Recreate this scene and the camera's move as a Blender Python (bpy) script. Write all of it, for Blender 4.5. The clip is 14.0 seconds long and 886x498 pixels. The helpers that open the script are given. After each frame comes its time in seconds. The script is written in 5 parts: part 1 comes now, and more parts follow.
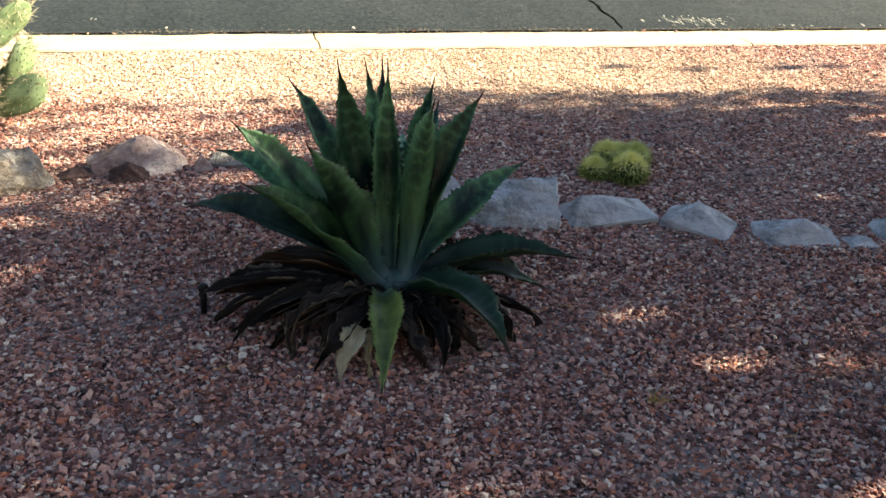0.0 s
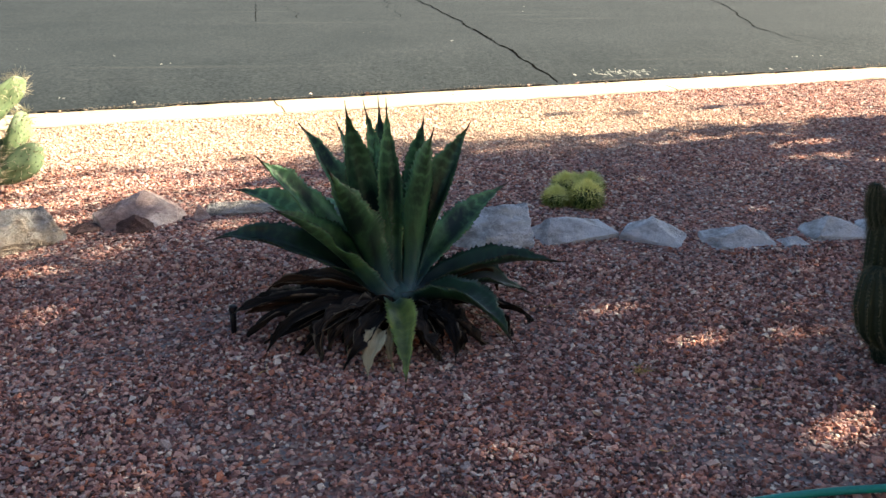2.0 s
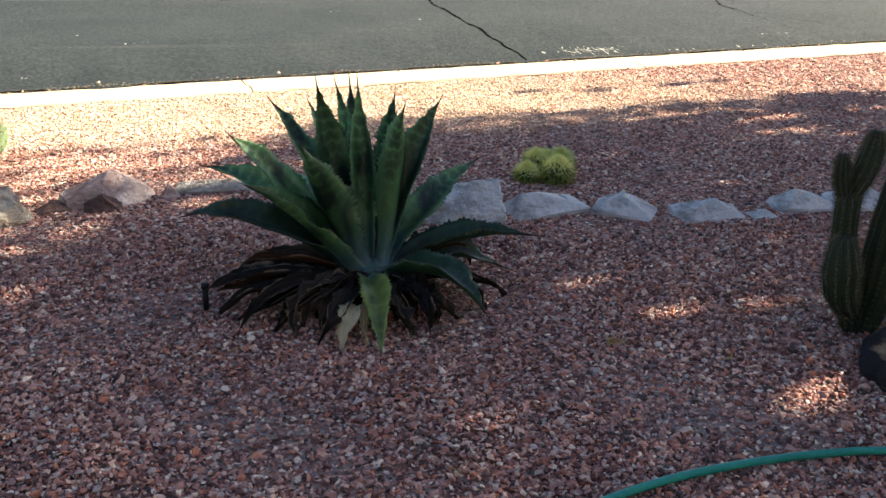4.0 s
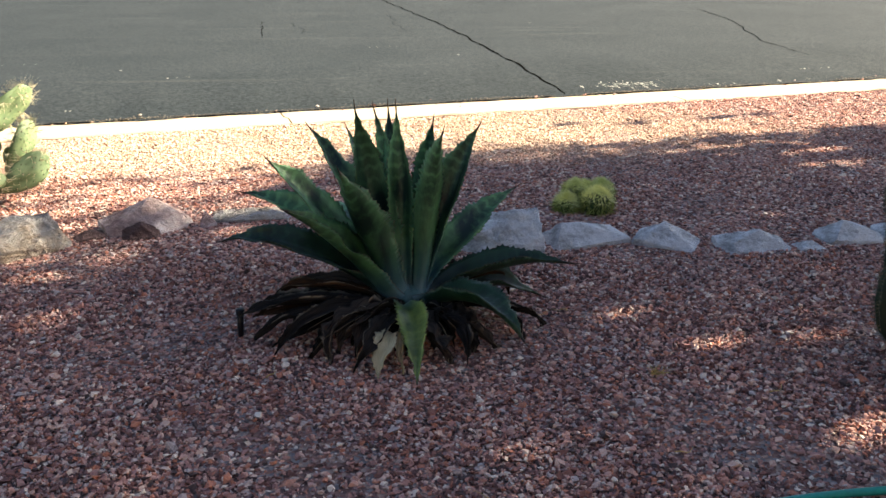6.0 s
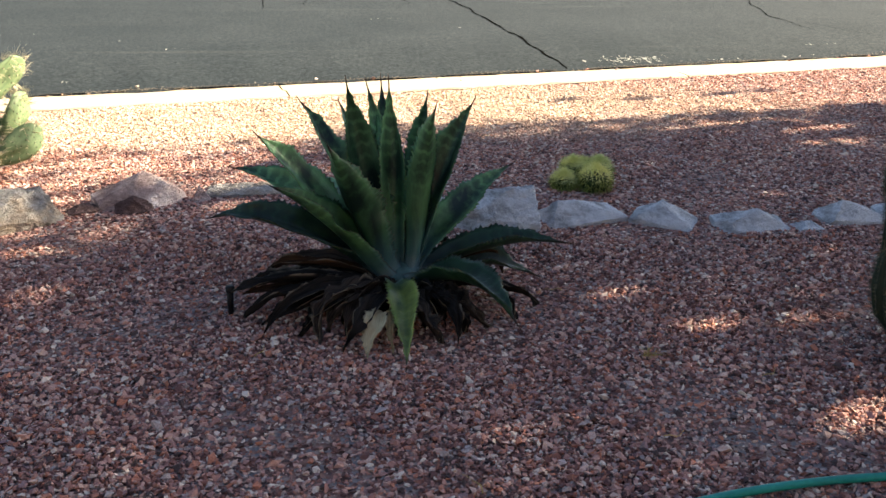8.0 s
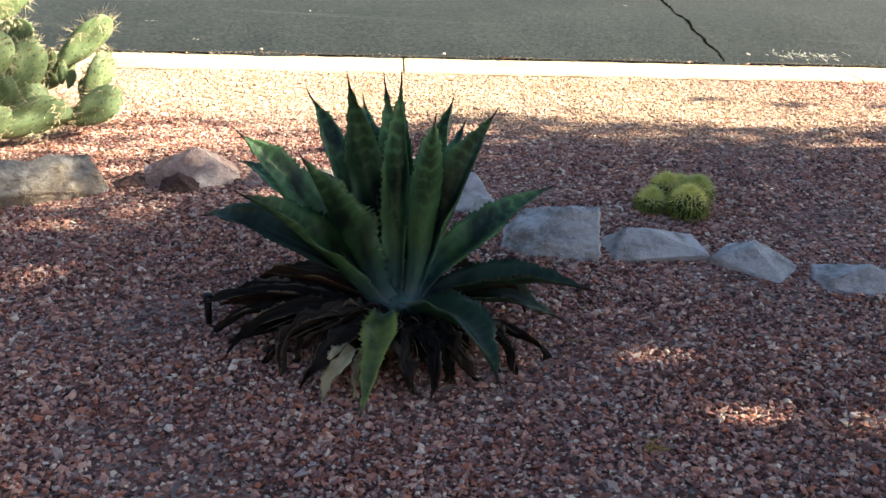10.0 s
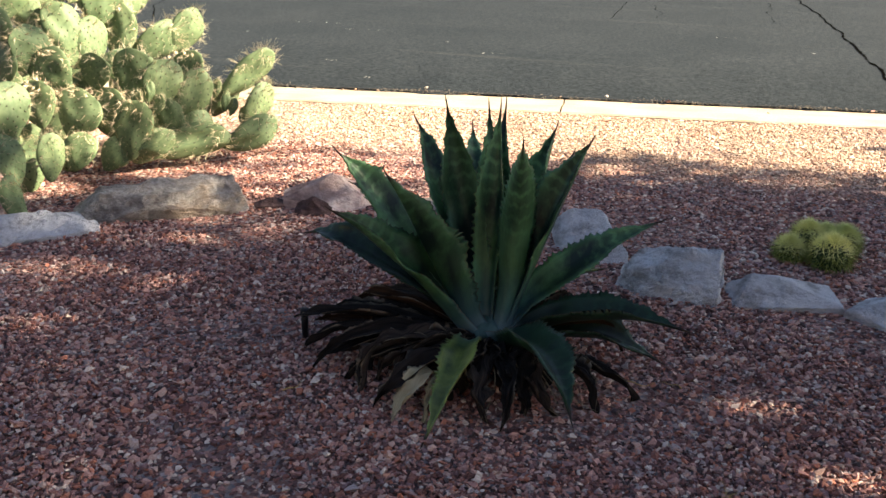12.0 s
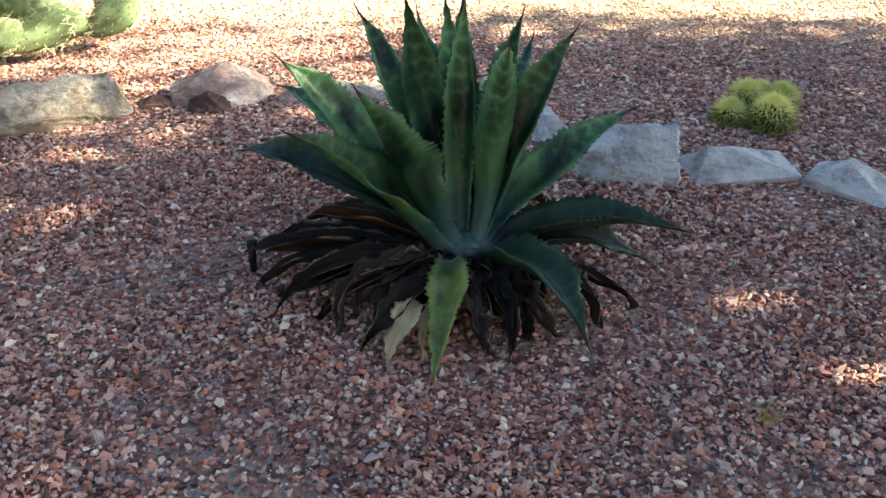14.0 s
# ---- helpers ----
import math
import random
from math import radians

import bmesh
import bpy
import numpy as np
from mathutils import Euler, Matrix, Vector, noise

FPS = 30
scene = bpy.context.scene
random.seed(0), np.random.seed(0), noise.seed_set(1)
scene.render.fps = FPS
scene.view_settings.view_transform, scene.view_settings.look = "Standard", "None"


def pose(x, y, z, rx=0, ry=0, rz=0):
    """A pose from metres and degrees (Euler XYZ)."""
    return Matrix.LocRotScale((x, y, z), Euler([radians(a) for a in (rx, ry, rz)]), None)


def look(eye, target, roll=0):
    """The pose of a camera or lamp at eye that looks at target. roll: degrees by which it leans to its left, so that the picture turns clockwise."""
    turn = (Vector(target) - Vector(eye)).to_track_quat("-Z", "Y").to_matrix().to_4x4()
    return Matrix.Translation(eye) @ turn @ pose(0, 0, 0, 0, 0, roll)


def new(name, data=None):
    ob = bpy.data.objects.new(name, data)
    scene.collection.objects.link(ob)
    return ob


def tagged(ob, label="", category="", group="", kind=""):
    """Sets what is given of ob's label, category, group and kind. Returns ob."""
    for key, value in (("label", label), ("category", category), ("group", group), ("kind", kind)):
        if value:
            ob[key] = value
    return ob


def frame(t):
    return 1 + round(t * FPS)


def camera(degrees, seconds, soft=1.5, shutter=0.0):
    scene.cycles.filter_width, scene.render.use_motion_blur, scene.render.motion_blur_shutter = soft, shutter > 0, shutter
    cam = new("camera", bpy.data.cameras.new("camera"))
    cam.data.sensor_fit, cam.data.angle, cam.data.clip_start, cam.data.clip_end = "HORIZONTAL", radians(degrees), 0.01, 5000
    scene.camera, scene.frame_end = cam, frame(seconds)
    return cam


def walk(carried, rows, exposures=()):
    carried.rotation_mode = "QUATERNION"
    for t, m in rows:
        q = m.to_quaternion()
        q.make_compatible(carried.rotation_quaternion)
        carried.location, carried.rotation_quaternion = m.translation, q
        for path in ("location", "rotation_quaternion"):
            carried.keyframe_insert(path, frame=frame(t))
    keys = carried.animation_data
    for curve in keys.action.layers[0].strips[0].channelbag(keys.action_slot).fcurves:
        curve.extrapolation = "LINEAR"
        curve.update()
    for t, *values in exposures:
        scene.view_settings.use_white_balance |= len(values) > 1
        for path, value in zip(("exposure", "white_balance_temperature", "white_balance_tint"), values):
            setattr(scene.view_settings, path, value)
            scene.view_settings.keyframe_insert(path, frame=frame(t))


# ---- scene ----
cam = camera(50.4, 14.0, soft=1.5)
PATH = [
    (0, (0.095, 0.084, 1.458), (0.074, 1.889, 0.597), 2.4),
    (0.5, (0.073, -0.136, 1.404), (0.076, 1.68, 0.568), 2.8),
    (1, (-0.026, -0.247, 1.444), (-0.021, 1.603, 0.683), 1.5),
    (1.5, (-0.115, -0.339, 1.445), (-0.04, 1.52, 0.711), 0.1),
    (2, (-0.134, -0.372, 1.437), (-0.013, 1.491, 0.721), 0.3),
    (2.5, (-0.133, -0.396, 1.431), (0.041, 1.459, 0.704), 0.2),
    (2.7, (-0.12, -0.401, 1.435), (0.07, 1.448, 0.696), 0.4),
    (4.8, (-0.161, -0.369, 1.389), (0.009, 1.476, 0.638), 0.4),
    (5, (-0.152, -0.377, 1.385), (0.007, 1.48, 0.659), 0.4),
    (5.5, (-0.139, -0.375, 1.375), (-0.011, 1.486, 0.655), -0.4),
    (6, (-0.151, -0.341, 1.354), (-0.04, 1.539, 0.68), 0.0),
    (6.5, (-0.155, -0.306, 1.369), (-0.039, 1.56, 0.657), 0.3),
    (7, (-0.153, -0.312, 1.348), (-0.028, 1.561, 0.657), -0.2),
    (7.5, (-0.154, -0.315, 1.368), (-0.021, 1.543, 0.64), 0.6),
    (7.7, (-0.149, -0.318, 1.357), (-0.018, 1.543, 0.635), 0.5),
    (9.8, (0.427, 0.161, 1.394), (0.131, 1.954, 0.559), 1.9),
    (10, (0.457, 0.216, 1.39), (0.153, 2.021, 0.585), 1.9),
    (10.5, (0.571, 0.291, 1.373), (0.061, 2.063, 0.598), 1.5),
    (11, (0.685, 0.334, 1.355), (0.085, 2.07, 0.561), 2.2),
    (11.5, (0.73, 0.327, 1.336), (0.082, 2.065, 0.588), 1.2),
    (12, (0.741, 0.309, 1.319), (0.032, 2.036, 0.603), 0.6),
    (12.5, (0.745, 0.293, 1.317), (0.025, 2.036, 0.651), 0.5),
    (13, (0.688, 0.332, 1.325), (-0.019, 2.04, 0.563), 0.3),
    (13.5, (0.468, 0.404, 1.354), (-0.035, 2.145, 0.509), 0.8),
    (14, (0.268, 0.537, 1.385), (-0.058, 2.222, 0.363), 0.2),
]
walk(cam, [(t, look(eye, target, roll)) for t, eye, target, roll in PATH],
     [(0.0, 2.4, 6550, 9), (0.5, 2.45, 6450, 8), (1.0, 2.45, 6450, 6), (1.5, 2.5, 6450, 12), (7.7, 2.5, 6450, 14), (10.0, 2.45, 6450, 11), (11.0, 2.45, 6450, 11), (11.5, 2.4, 6500, 12), (12.0, 2.2, 6500, 17), (12.5, 1.95, 6500, 22), (13.0, 1.9, 6500, 22), (13.5, 1.85, 6500, 22), (13.6, 2.0, 6500, 19), (13.7, 2.4, 6500, 14), (13.8, 2.65, 6500, 11), (14.0, 3.1, 6600, 5)])

# ---- light ----
SUN_TO = Vector((0.84, 0.25, 0.50)).normalized()
world = bpy.data.worlds.new("sky")
scene.world = world
world.use_nodes = True
sky = world.node_tree.nodes.new("ShaderNodeTexSky")
sky.sky_type, sky.sun_disc = "NISHITA", False
sky.air_density, sky.dust_density, sky.ozone_density = 1.0, 1.0, 1.2
sky.sun_elevation = math.asin(SUN_TO.z)
sky.sun_rotation = math.atan2(SUN_TO.x, SUN_TO.y)
backdrop = world.node_tree.nodes["Background"]
backdrop.inputs["Strength"].default_value = 0.0355
world.node_tree.links.new(sky.outputs[0], backdrop.inputs["Color"])
sun_data = bpy.data.lights.new("sun", "SUN")
sun_data.energy, sun_data.angle, sun_data.color = 5.0, radians(0.55), (1.0, 0.885, 0.66)
sun = new("sun", sun_data)
sun.matrix_world = look((20, 6, 10), Vector((20, 6, 10)) - SUN_TO)


# ---- materials ----
def material(name, rough=0.8, spec=0.3):
    """A new node material: itself, its nodes' maker, its linker and its shader."""
    m = bpy.data.materials.new(name)
    m.use_nodes = True
    tree = m.node_tree
    shader = tree.nodes["Principled BSDF"]
    shader.inputs["Roughness"].default_value = rough
    shader.inputs["Specular IOR Level"].default_value = spec

    def node(kind, **values):
        n = tree.nodes.new("ShaderNode" + kind)
        for key, value in values.items():
            n.inputs[key.replace("_", " ")].default_value = value
        return n

    return m, node, tree.links.new, shader


def ramp(node, stops, constant=False):
    n = node("ValToRGB")
    band = n.color_ramp
    if constant:
        band.interpolation = "CONSTANT"
    while len(band.elements) < len(stops):
        band.elements.new(0.5)
    for element, (at, colour) in zip(band.elements, stops):
        element.position, element.color = at, (*colour, 1)
    return n


def mix(node, link, kind, factor, a, b):
    n = node("MixRGB")
    n.blend_type = kind
    for socket, value in zip(n.inputs, (factor, a, b)):
        if hasattr(value, "is_linked"):
            link(value, socket)
        elif isinstance(value, tuple):
            socket.default_value = (*value, 1)
        else:
            socket.default_value = value
    return n.outputs[0]


def bump(node, link, shader, height, strength, distance):
    n = node("Bump", Strength=strength, Distance=distance)
    link(height, n.inputs["Height"])
    link(n.outputs[0], shader.inputs["Normal"])


def coords(node, link, scale, target, kind="Object"):
    c = node("TexCoord")
    s = node("Mapping", Scale=scale)
    link(c.outputs[kind], s.inputs["Vector"])
    link(s.outputs[0], target.inputs["Vector"])


def gravel_material():
    m, node, link, shader = material("crushed_red_gravel", 0.85, 0.25)
    island = node("NewGeometry")
    colours = ramp(node, [(0.0, (0.184, 0.094, 0.082)), (0.12, (0.425, 0.229, 0.190)), (0.29, (0.570, 0.335, 0.270)), (0.44, (0.290, 0.134, 0.104)),
                          (0.55, (0.666, 0.459, 0.368)), (0.66, (0.483, 0.394, 0.359)), (0.75, (0.522, 0.225, 0.147)), (0.82, (0.793, 0.679, 0.563)),
                          (0.88, (0.328, 0.206, 0.196)), (0.94, (0.102, 0.071, 0.067))], True)
    link(island.outputs["Random Per Island"], colours.inputs[0])
    grain = node("TexNoise", Scale=220.0, Detail=3.0)
    wide = node("TexNoise", Scale=1.6, Detail=2.0)
    place = node("TexCoord")
    link(place.outputs["Object"], grain.inputs["Vector"])
    link(place.outputs["Object"], wide.inputs["Vector"])
    c = mix(node, link, "OVERLAY", 0.6, colours.outputs[0], grain.outputs["Fac"])
    light = ramp(node, [(0.35, (0.90, 0.86, 0.85)), (0.65, (1.10, 1.05, 1.0))])
    link(wide.outputs["Fac"], light.inputs[0])
    c = mix(node, link, "MULTIPLY", 1.0, c, light.outputs[0])
    # Sunlit cream tone painted into the stones' colour in a strip along the street.
    sun_strip = node("Mapping", Location=(0.305, -4.87, 0.0), Scale=(0.22, 0.85, 0.5))
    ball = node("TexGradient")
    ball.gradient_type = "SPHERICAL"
    link(place.outputs["Object"], sun_strip.inputs["Vector"])
    link(sun_strip.outputs[0], ball.inputs["Vector"])
    sun_cream = ramp(node, [(0.0, (0, 0, 0)), (0.45, (0.46, 0.46, 0.46))])
    link(ball.outputs["Fac"], sun_cream.inputs[0])
    c = mix(node, link, "MIX", sun_cream.outputs[0], c, (0.70, 0.56, 0.38))
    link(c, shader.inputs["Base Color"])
    bump(node, link, shader, grain.outputs["Fac"], 0.35, 0.002)
    return m


def soil_material():
    m, node, link, shader = material("fine_gravel_and_soil", 0.95, 0.1)
    cells = node("TexVoronoi", Scale=62.0)
    coords(node, link, (1, 1, 1), cells)
    colours = ramp(node, [(0.0, (0.10, 0.055, 0.046)), (0.2, (0.29, 0.165, 0.135)), (0.4, (0.18, 0.105, 0.09)), (0.55, (0.37, 0.265, 0.22)), (0.7, (0.25, 0.215, 0.205)), (0.85, (0.30, 0.165, 0.127))], True)
    link(cells.outputs["Color"], colours.inputs[0])
    link(colours.outputs[0], shader.inputs["Base Color"])
    bump(node, link, shader, cells.outputs["Distance"], 0.9, 0.02)
    return m


def asphalt_material():
    m, node, link, shader = material("worn_asphalt", 0.95, 0.12)
    grit = node("TexVoronoi", Scale=46.0)
    specks = node("TexVoronoi", Scale=21.0)
    fine = node("TexNoise", Scale=34.0, Detail=5.0, Roughness=0.75)
    wide = node("TexNoise", Scale=0.9, Detail=5.0)
    streak = node("TexNoise", Scale=1.0, Detail=4.0)
    for n in (grit, fine, wide, specks):
        coords(node, link, (1, 1, 1), n)
    coords(node, link, (0.35, 4.0, 1), streak)
    base = ramp(node, [(0.32, (0.013, 0.0175, 0.0215)), (0.5, (0.0270, 0.0335, 0.038)), (0.70, (0.050, 0.058, 0.063))])
    link(fine.outputs["Fac"], base.inputs[0])
    tone = ramp(node, [(0.3, (0.82, 0.86, 0.86)), (0.7, (1.12, 1.11, 1.08))])
    link(wide.outputs["Fac"], tone.inputs[0])
    c = mix(node, link, "MULTIPLY", 1.0, base.outputs[0], tone.outputs[0])
    stones = ramp(node, [(0.0, (0.78, 0.79, 0.80)), (1.0, (1.24, 1.23, 1.20))])
    link(grit.outputs["Color"], stones.inputs[0])
    c = mix(node, link, "MULTIPLY", 1.0, c, stones.outputs[0])
    marks = ramp(node, [(0.60, (0, 0, 0)), (0.80, (0.020, 0.020, 0.018))])
    link(streak.outputs["Fac"], marks.inputs[0])
    c = mix(node, link, "ADD", 1.0, c, marks.outputs[0])
    pale = ramp(node, [(0.5, (0, 0, 0)), (0.972, (0.22, 0.21, 0.19))], True)
    link(specks.outputs["Color"], pale.inputs[0])
    dot = ramp(node, [(0.28, (1, 1, 1)), (0.36, (0, 0, 0))])
    link(specks.outputs["Distance"], dot.inputs[0])
    spots = mix(node, link, "MULTIPLY", 1.0, pale.outputs[0], dot.outputs[0])
    c = mix(node, link, "ADD", 1.0, c, spots)
    link(c, shader.inputs["Base Color"])
    bump(node, link, shader, fine.outputs["Fac"], 0.7, 0.012)
    return m


def concrete_material():
    m, node, link, shader = material("sun_bleached_concrete", 0.85, 0.3)
    fine = node("TexNoise", Scale=70.0, Detail=5.0)
    wide = node("TexNoise", Scale=3.0, Detail=5.0)
    for n in (fine, wide):
        coords(node, link, (1, 1, 1), n)
    base = ramp(node, [(0.3, (0.42, 0.35, 0.24)), (0.7, (0.56, 0.475, 0.34))])
    link(wide.outputs["Fac"], base.inputs[0])
    c = mix(node, link, "OVERLAY", 0.25, base.outputs[0], fine.outputs["Fac"])
    link(c, shader.inputs["Base Color"])
    bump(node, link, shader, fine.outputs["Fac"], 0.4, 0.004)
    return m


def stone_material(name, dark, light, vein, scale=6.0):
    m, node, link, shader = material(name, 0.85, 0.25)
    wide = node("TexNoise", Scale=scale, Detail=6.0, Roughness=0.6)
    fine = node("TexNoise", Scale=scale * 7, Detail=8.0, Roughness=0.7)
    cells = node("TexVoronoi", Scale=scale * 9)
    for n in (wide, fine, cells):
        coords(node, link, (1, 1, 1.6), n)
    base = ramp(node, [(0.32, dark), (0.50, light), (0.64, vein), (0.74, light)])
    link(wide.outputs["Fac"], base.inputs[0])
    c = mix(node, link, "OVERLAY", 0.85, base.outputs[0], fine.outputs["Fac"])
    pits = ramp(node, [(0.06, (0.35, 0.32, 0.30)), (0.14, (1, 1, 1))])
    link(cells.outputs["Distance"], pits.inputs[0])
    c = mix(node, link, "MULTIPLY", 0.55, c, pits.outputs[0])
    link(c, shader.inputs["Base Color"])
    bump(node, link, shader, fine.outputs["Fac"], 1.0, 0.02)
    return m


def agave_material(name, deep, pale, base, banding=1.7):
    """Leaf skin: dark down the middle, paler towards the margins, cross lines left by the bud, waxy blue at the foot, brown at the tip."""
    m, node, link, shader = material(name, 0.42, 0.36)
    uv = node("TexCoord")
    split = node("SeparateXYZ")
    link(uv.outputs["UV"], split.inputs[0])
    bands = node("TexWave", Scale=4.4, Distortion=3.0, Detail=2.0)
    bands.bands_direction = "Y"
    bands.inputs["Detail Scale"].default_value = 1.4
    link(uv.outputs["UV"], bands.inputs["Vector"])
    spots = node("TexNoise", Scale=7.0, Detail=5.0, Roughness=0.6)
    coords(node, link, (1, 1, 0.45), spots)
    fibre = node("TexNoise", Scale=1.0, Detail=4.0)
    coords(node, link, (60, 3, 1), fibre, "UV")
    mottle = ramp(node, [(0.40, (0, 0, 0)), (0.62, (1, 1, 1))])
    link(spots.outputs["Fac"], mottle.inputs[0])
    c = mix(node, link, "MIX", mottle.outputs[0], deep, pale)
    sides = ramp(node, [(0.02, (1, 1, 1)), (0.26, (0, 0, 0)), (0.74, (0, 0, 0)), (0.98, (1, 1, 1))])
    link(split.outputs["X"], sides.inputs[0])
    wash = mix(node, link, "MULTIPLY", 1.0, sides.outputs[0], spots.outputs["Fac"])
    c = mix(node, link, "MIX", wash, c, tuple(v * 2.0 for v in pale))
    band = ramp(node, [(0.55, (0, 0, 0)), (0.95, (0.9, 0.9, 0.9))])
    link(bands.outputs["Color"], band.inputs[0])
    high = ramp(node, [(0.35, (0, 0, 0)), (0.7, (1, 1, 1))])
    link(split.outputs["Y"], high.inputs[0])
    lines = mix(node, link, "MULTIPLY", 1.0, mix(node, link, "MULTIPLY", 1.0, band.outputs[0], mottle.outputs[0]), high.outputs[0])
    c = mix(node, link, "MIX", lines, c, tuple(v * banding for v in pale))
    low = ramp(node, [(0.02, (0.85, 0.85, 0.85)), (0.12, (0.55, 0.55, 0.55)), (0.30, (0, 0, 0))])
    link(split.outputs["Y"], low.inputs[0])
    c = mix(node, link, "MIX", low.outputs[0], c, base)
    foot = ramp(node, [(0.03, (0.9, 0.9, 0.9)), (0.10, (0, 0, 0))])
    link(split.outputs["Y"], foot.inputs[0])
    c = mix(node, link, "MIX", mix(node, link, "MULTIPLY", 1.0, foot.outputs[0], spots.outputs["Fac"]), c, (0.30, 0.42, 0.42))
    tip = ramp(node, [(0.92, (0, 0, 0)), (0.985, (1, 1, 1))])
    link(split.outputs["Y"], tip.inputs[0])
    c = mix(node, link, "MIX", tip.outputs[0], c, (0.040, 0.020, 0.014))
    margin = ramp(node, [(0.0, (1, 1, 1)), (0.02, (0, 0, 0)), (0.98, (0, 0, 0)), (1.0, (1, 1, 1))])
    link(split.outputs["X"], margin.inputs[0])
    c = mix(node, link, "MIX", margin.outputs[0], c, (0.10, 0.065, 0.04))
    c = mix(node, link, "OVERLAY", 0.3, c, fibre.outputs["Fac"])
    one = node("ObjectInfo")
    tone = ramp(node, [(0.0, (0.72, 0.74, 0.78)), (1.0, (1.16, 1.12, 1.0))])
    link(one.outputs["Random"], tone.inputs[0])
    c = mix(node, link, "MULTIPLY", 1.0, c, tone.outputs[0])
    link(c, shader.inputs["Base Color"])
    bump(node, link, shader, lines, 0.35, 0.004)
    return m


def dead_material(name, dark, light):
    m, node, link, shader = material(name, 0.9, 0.15)
    fibre = node("TexNoise", Scale=1.0, Detail=5.0)
    coords(node, link, (26, 4, 1), fibre, "UV")
    spots = node("TexNoise", Scale=14.0, Detail=4.0)
    coords(node, link, (1, 1, 1), spots)
    base = ramp(node, [(0.30, dark), (0.78, light)])
    link(fibre.outputs["Fac"], base.inputs[0])
    c = mix(node, link, "MULTIPLY", 0.45, base.outputs[0], spots.outputs["Fac"])
    # The toothed rim bleaches first.
    place, split = node("TexCoord"), node("SeparateXYZ")
    link(place.outputs["UV"], split.inputs[0])
    rim = ramp(node, [(0.0, (1, 1, 1)), (0.10, (0, 0, 0)), (0.93, (0, 0, 0)), (1.0, (1, 1, 1))])
    link(split.outputs["X"], rim.inputs[0])
    worn = ramp(node, [(0.46, (0, 0, 0)), (0.58, (1, 1, 1))])
    link(spots.outputs["Fac"], worn.inputs[0])
    c = mix(node, link, "MIX", mix(node, link, "MULTIPLY", 1.0, rim.outputs[0], worn.outputs[0]), c, (0.30, 0.24, 0.165))
    link(c, shader.inputs["Base Color"])
    bump(node, link, shader, fibre.outputs["Fac"], 0.7, 0.006)
    return m


def skin_material(name, deep, pale, scale=9.0, rough=0.6):
    m, node, link, shader = material(name, rough, 0.3)
    wide = node("TexNoise", Scale=scale, Detail=4.0)
    fine = node("TexNoise", Scale=scale * 14, Detail=3.0)
    for n in (wide, fine):
        coords(node, link, (1, 1, 1), n)
    one = node("ObjectInfo")
    c = ramp(node, [(0.3, deep), (0.7, pale)])
    link(wide.outputs["Fac"], c.inputs[0])
    tone = ramp(node, [(0.0, (0.80, 0.84, 0.78)), (1.0, (1.12, 1.08, 1.0))])
    link(one.outputs["Random"], tone.inputs[0])
    out = mix(node, link, "MULTIPLY", 1.0, c.outputs[0], tone.outputs[0])
    out = mix(node, link, "OVERLAY", 0.25, out, fine.outputs["Fac"])
    link(out, shader.inputs["Base Color"])
    bump(node, link, shader, fine.outputs["Fac"], 0.2, 0.002)
    return m


GRAVEL, SOIL, ASPHALT, CONCRETE = gravel_material(), soil_material(), asphalt_material(), concrete_material()
STUCCO = stone_material("tan_stucco", (0.36, 0.30, 0.23), (0.42, 0.35, 0.27), (0.39, 0.33, 0.25), 2.0)
GREY_STONE = stone_material("grey_limestone", (0.27, 0.265, 0.255), (0.67, 0.675, 0.68), (0.75, 0.75, 0.745))
TAN_STONE = stone_material("tan_limestone", (0.14, 0.11, 0.085), (0.44, 0.41, 0.365), (0.36, 0.29, 0.215), 5.0)
PINK_STONE = stone_material("pink_quartz_rock", (0.17, 0.10, 0.088), (0.52, 0.39, 0.35), (0.72, 0.61, 0.56), 4.0)
RED_STONE = stone_material("dark_red_rock", (0.055, 0.030, 0.028), (0.125, 0.075, 0.066), (0.16, 0.105, 0.09), 5.0)
BLACK_STONE = stone_material("black_lava_rock", (0.010, 0.011, 0.016), (0.022, 0.023, 0.030), (0.016, 0.016, 0.02), 9.0)
AGAVE = agave_material("agave_leaf_skin", (0.006, 0.024, 0.016), (0.092, 0.212, 0.090), (0.060, 0.145, 0.185))
# Low leaves' shade is put into this much darker copy of the skin.
AGAVE_DARK = agave_material("shaded_agave_leaf_skin", (0.003, 0.012, 0.006), (0.015, 0.044, 0.020), (0.012, 0.035, 0.035))
AGAVE_MID = agave_material("mature_agave_leaf_skin", (0.005, 0.020, 0.012), (0.066, 0.162, 0.062), (0.056, 0.135, 0.155))
AGAVE_LIME = agave_material("yellowing_agave_leaf_skin", (0.008, 0.034, 0.010), (0.14, 0.19, 0.048), (0.06, 0.13, 0.10), 0.9)
LEAF_BASE = skin_material("waxy_leaf_base", (0.03, 0.075, 0.07), (0.12, 0.21, 0.20), 22.0, 0.5)
DEAD_DARK = dead_material("rotted_leaf", (0.008, 0.007, 0.006), (0.054, 0.043, 0.036))
DEAD_GREY = dead_material("weathered_grey_leaf", (0.018, 0.014, 0.012), (0.125, 0.096, 0.075))
DEAD_ORANGE = dead_material("dried_orange_leaf", (0.022, 0.013, 0.009), (0.115, 0.058, 0.026))
DEAD_CREAM = dead_material("bleached_dry_leaf", (0.48, 0.41, 0.24), (0.74, 0.66, 0.42))
SPINE_DARK = skin_material("dark_spine", (0.03, 0.018, 0.012), (0.07, 0.045, 0.03), 30.0)
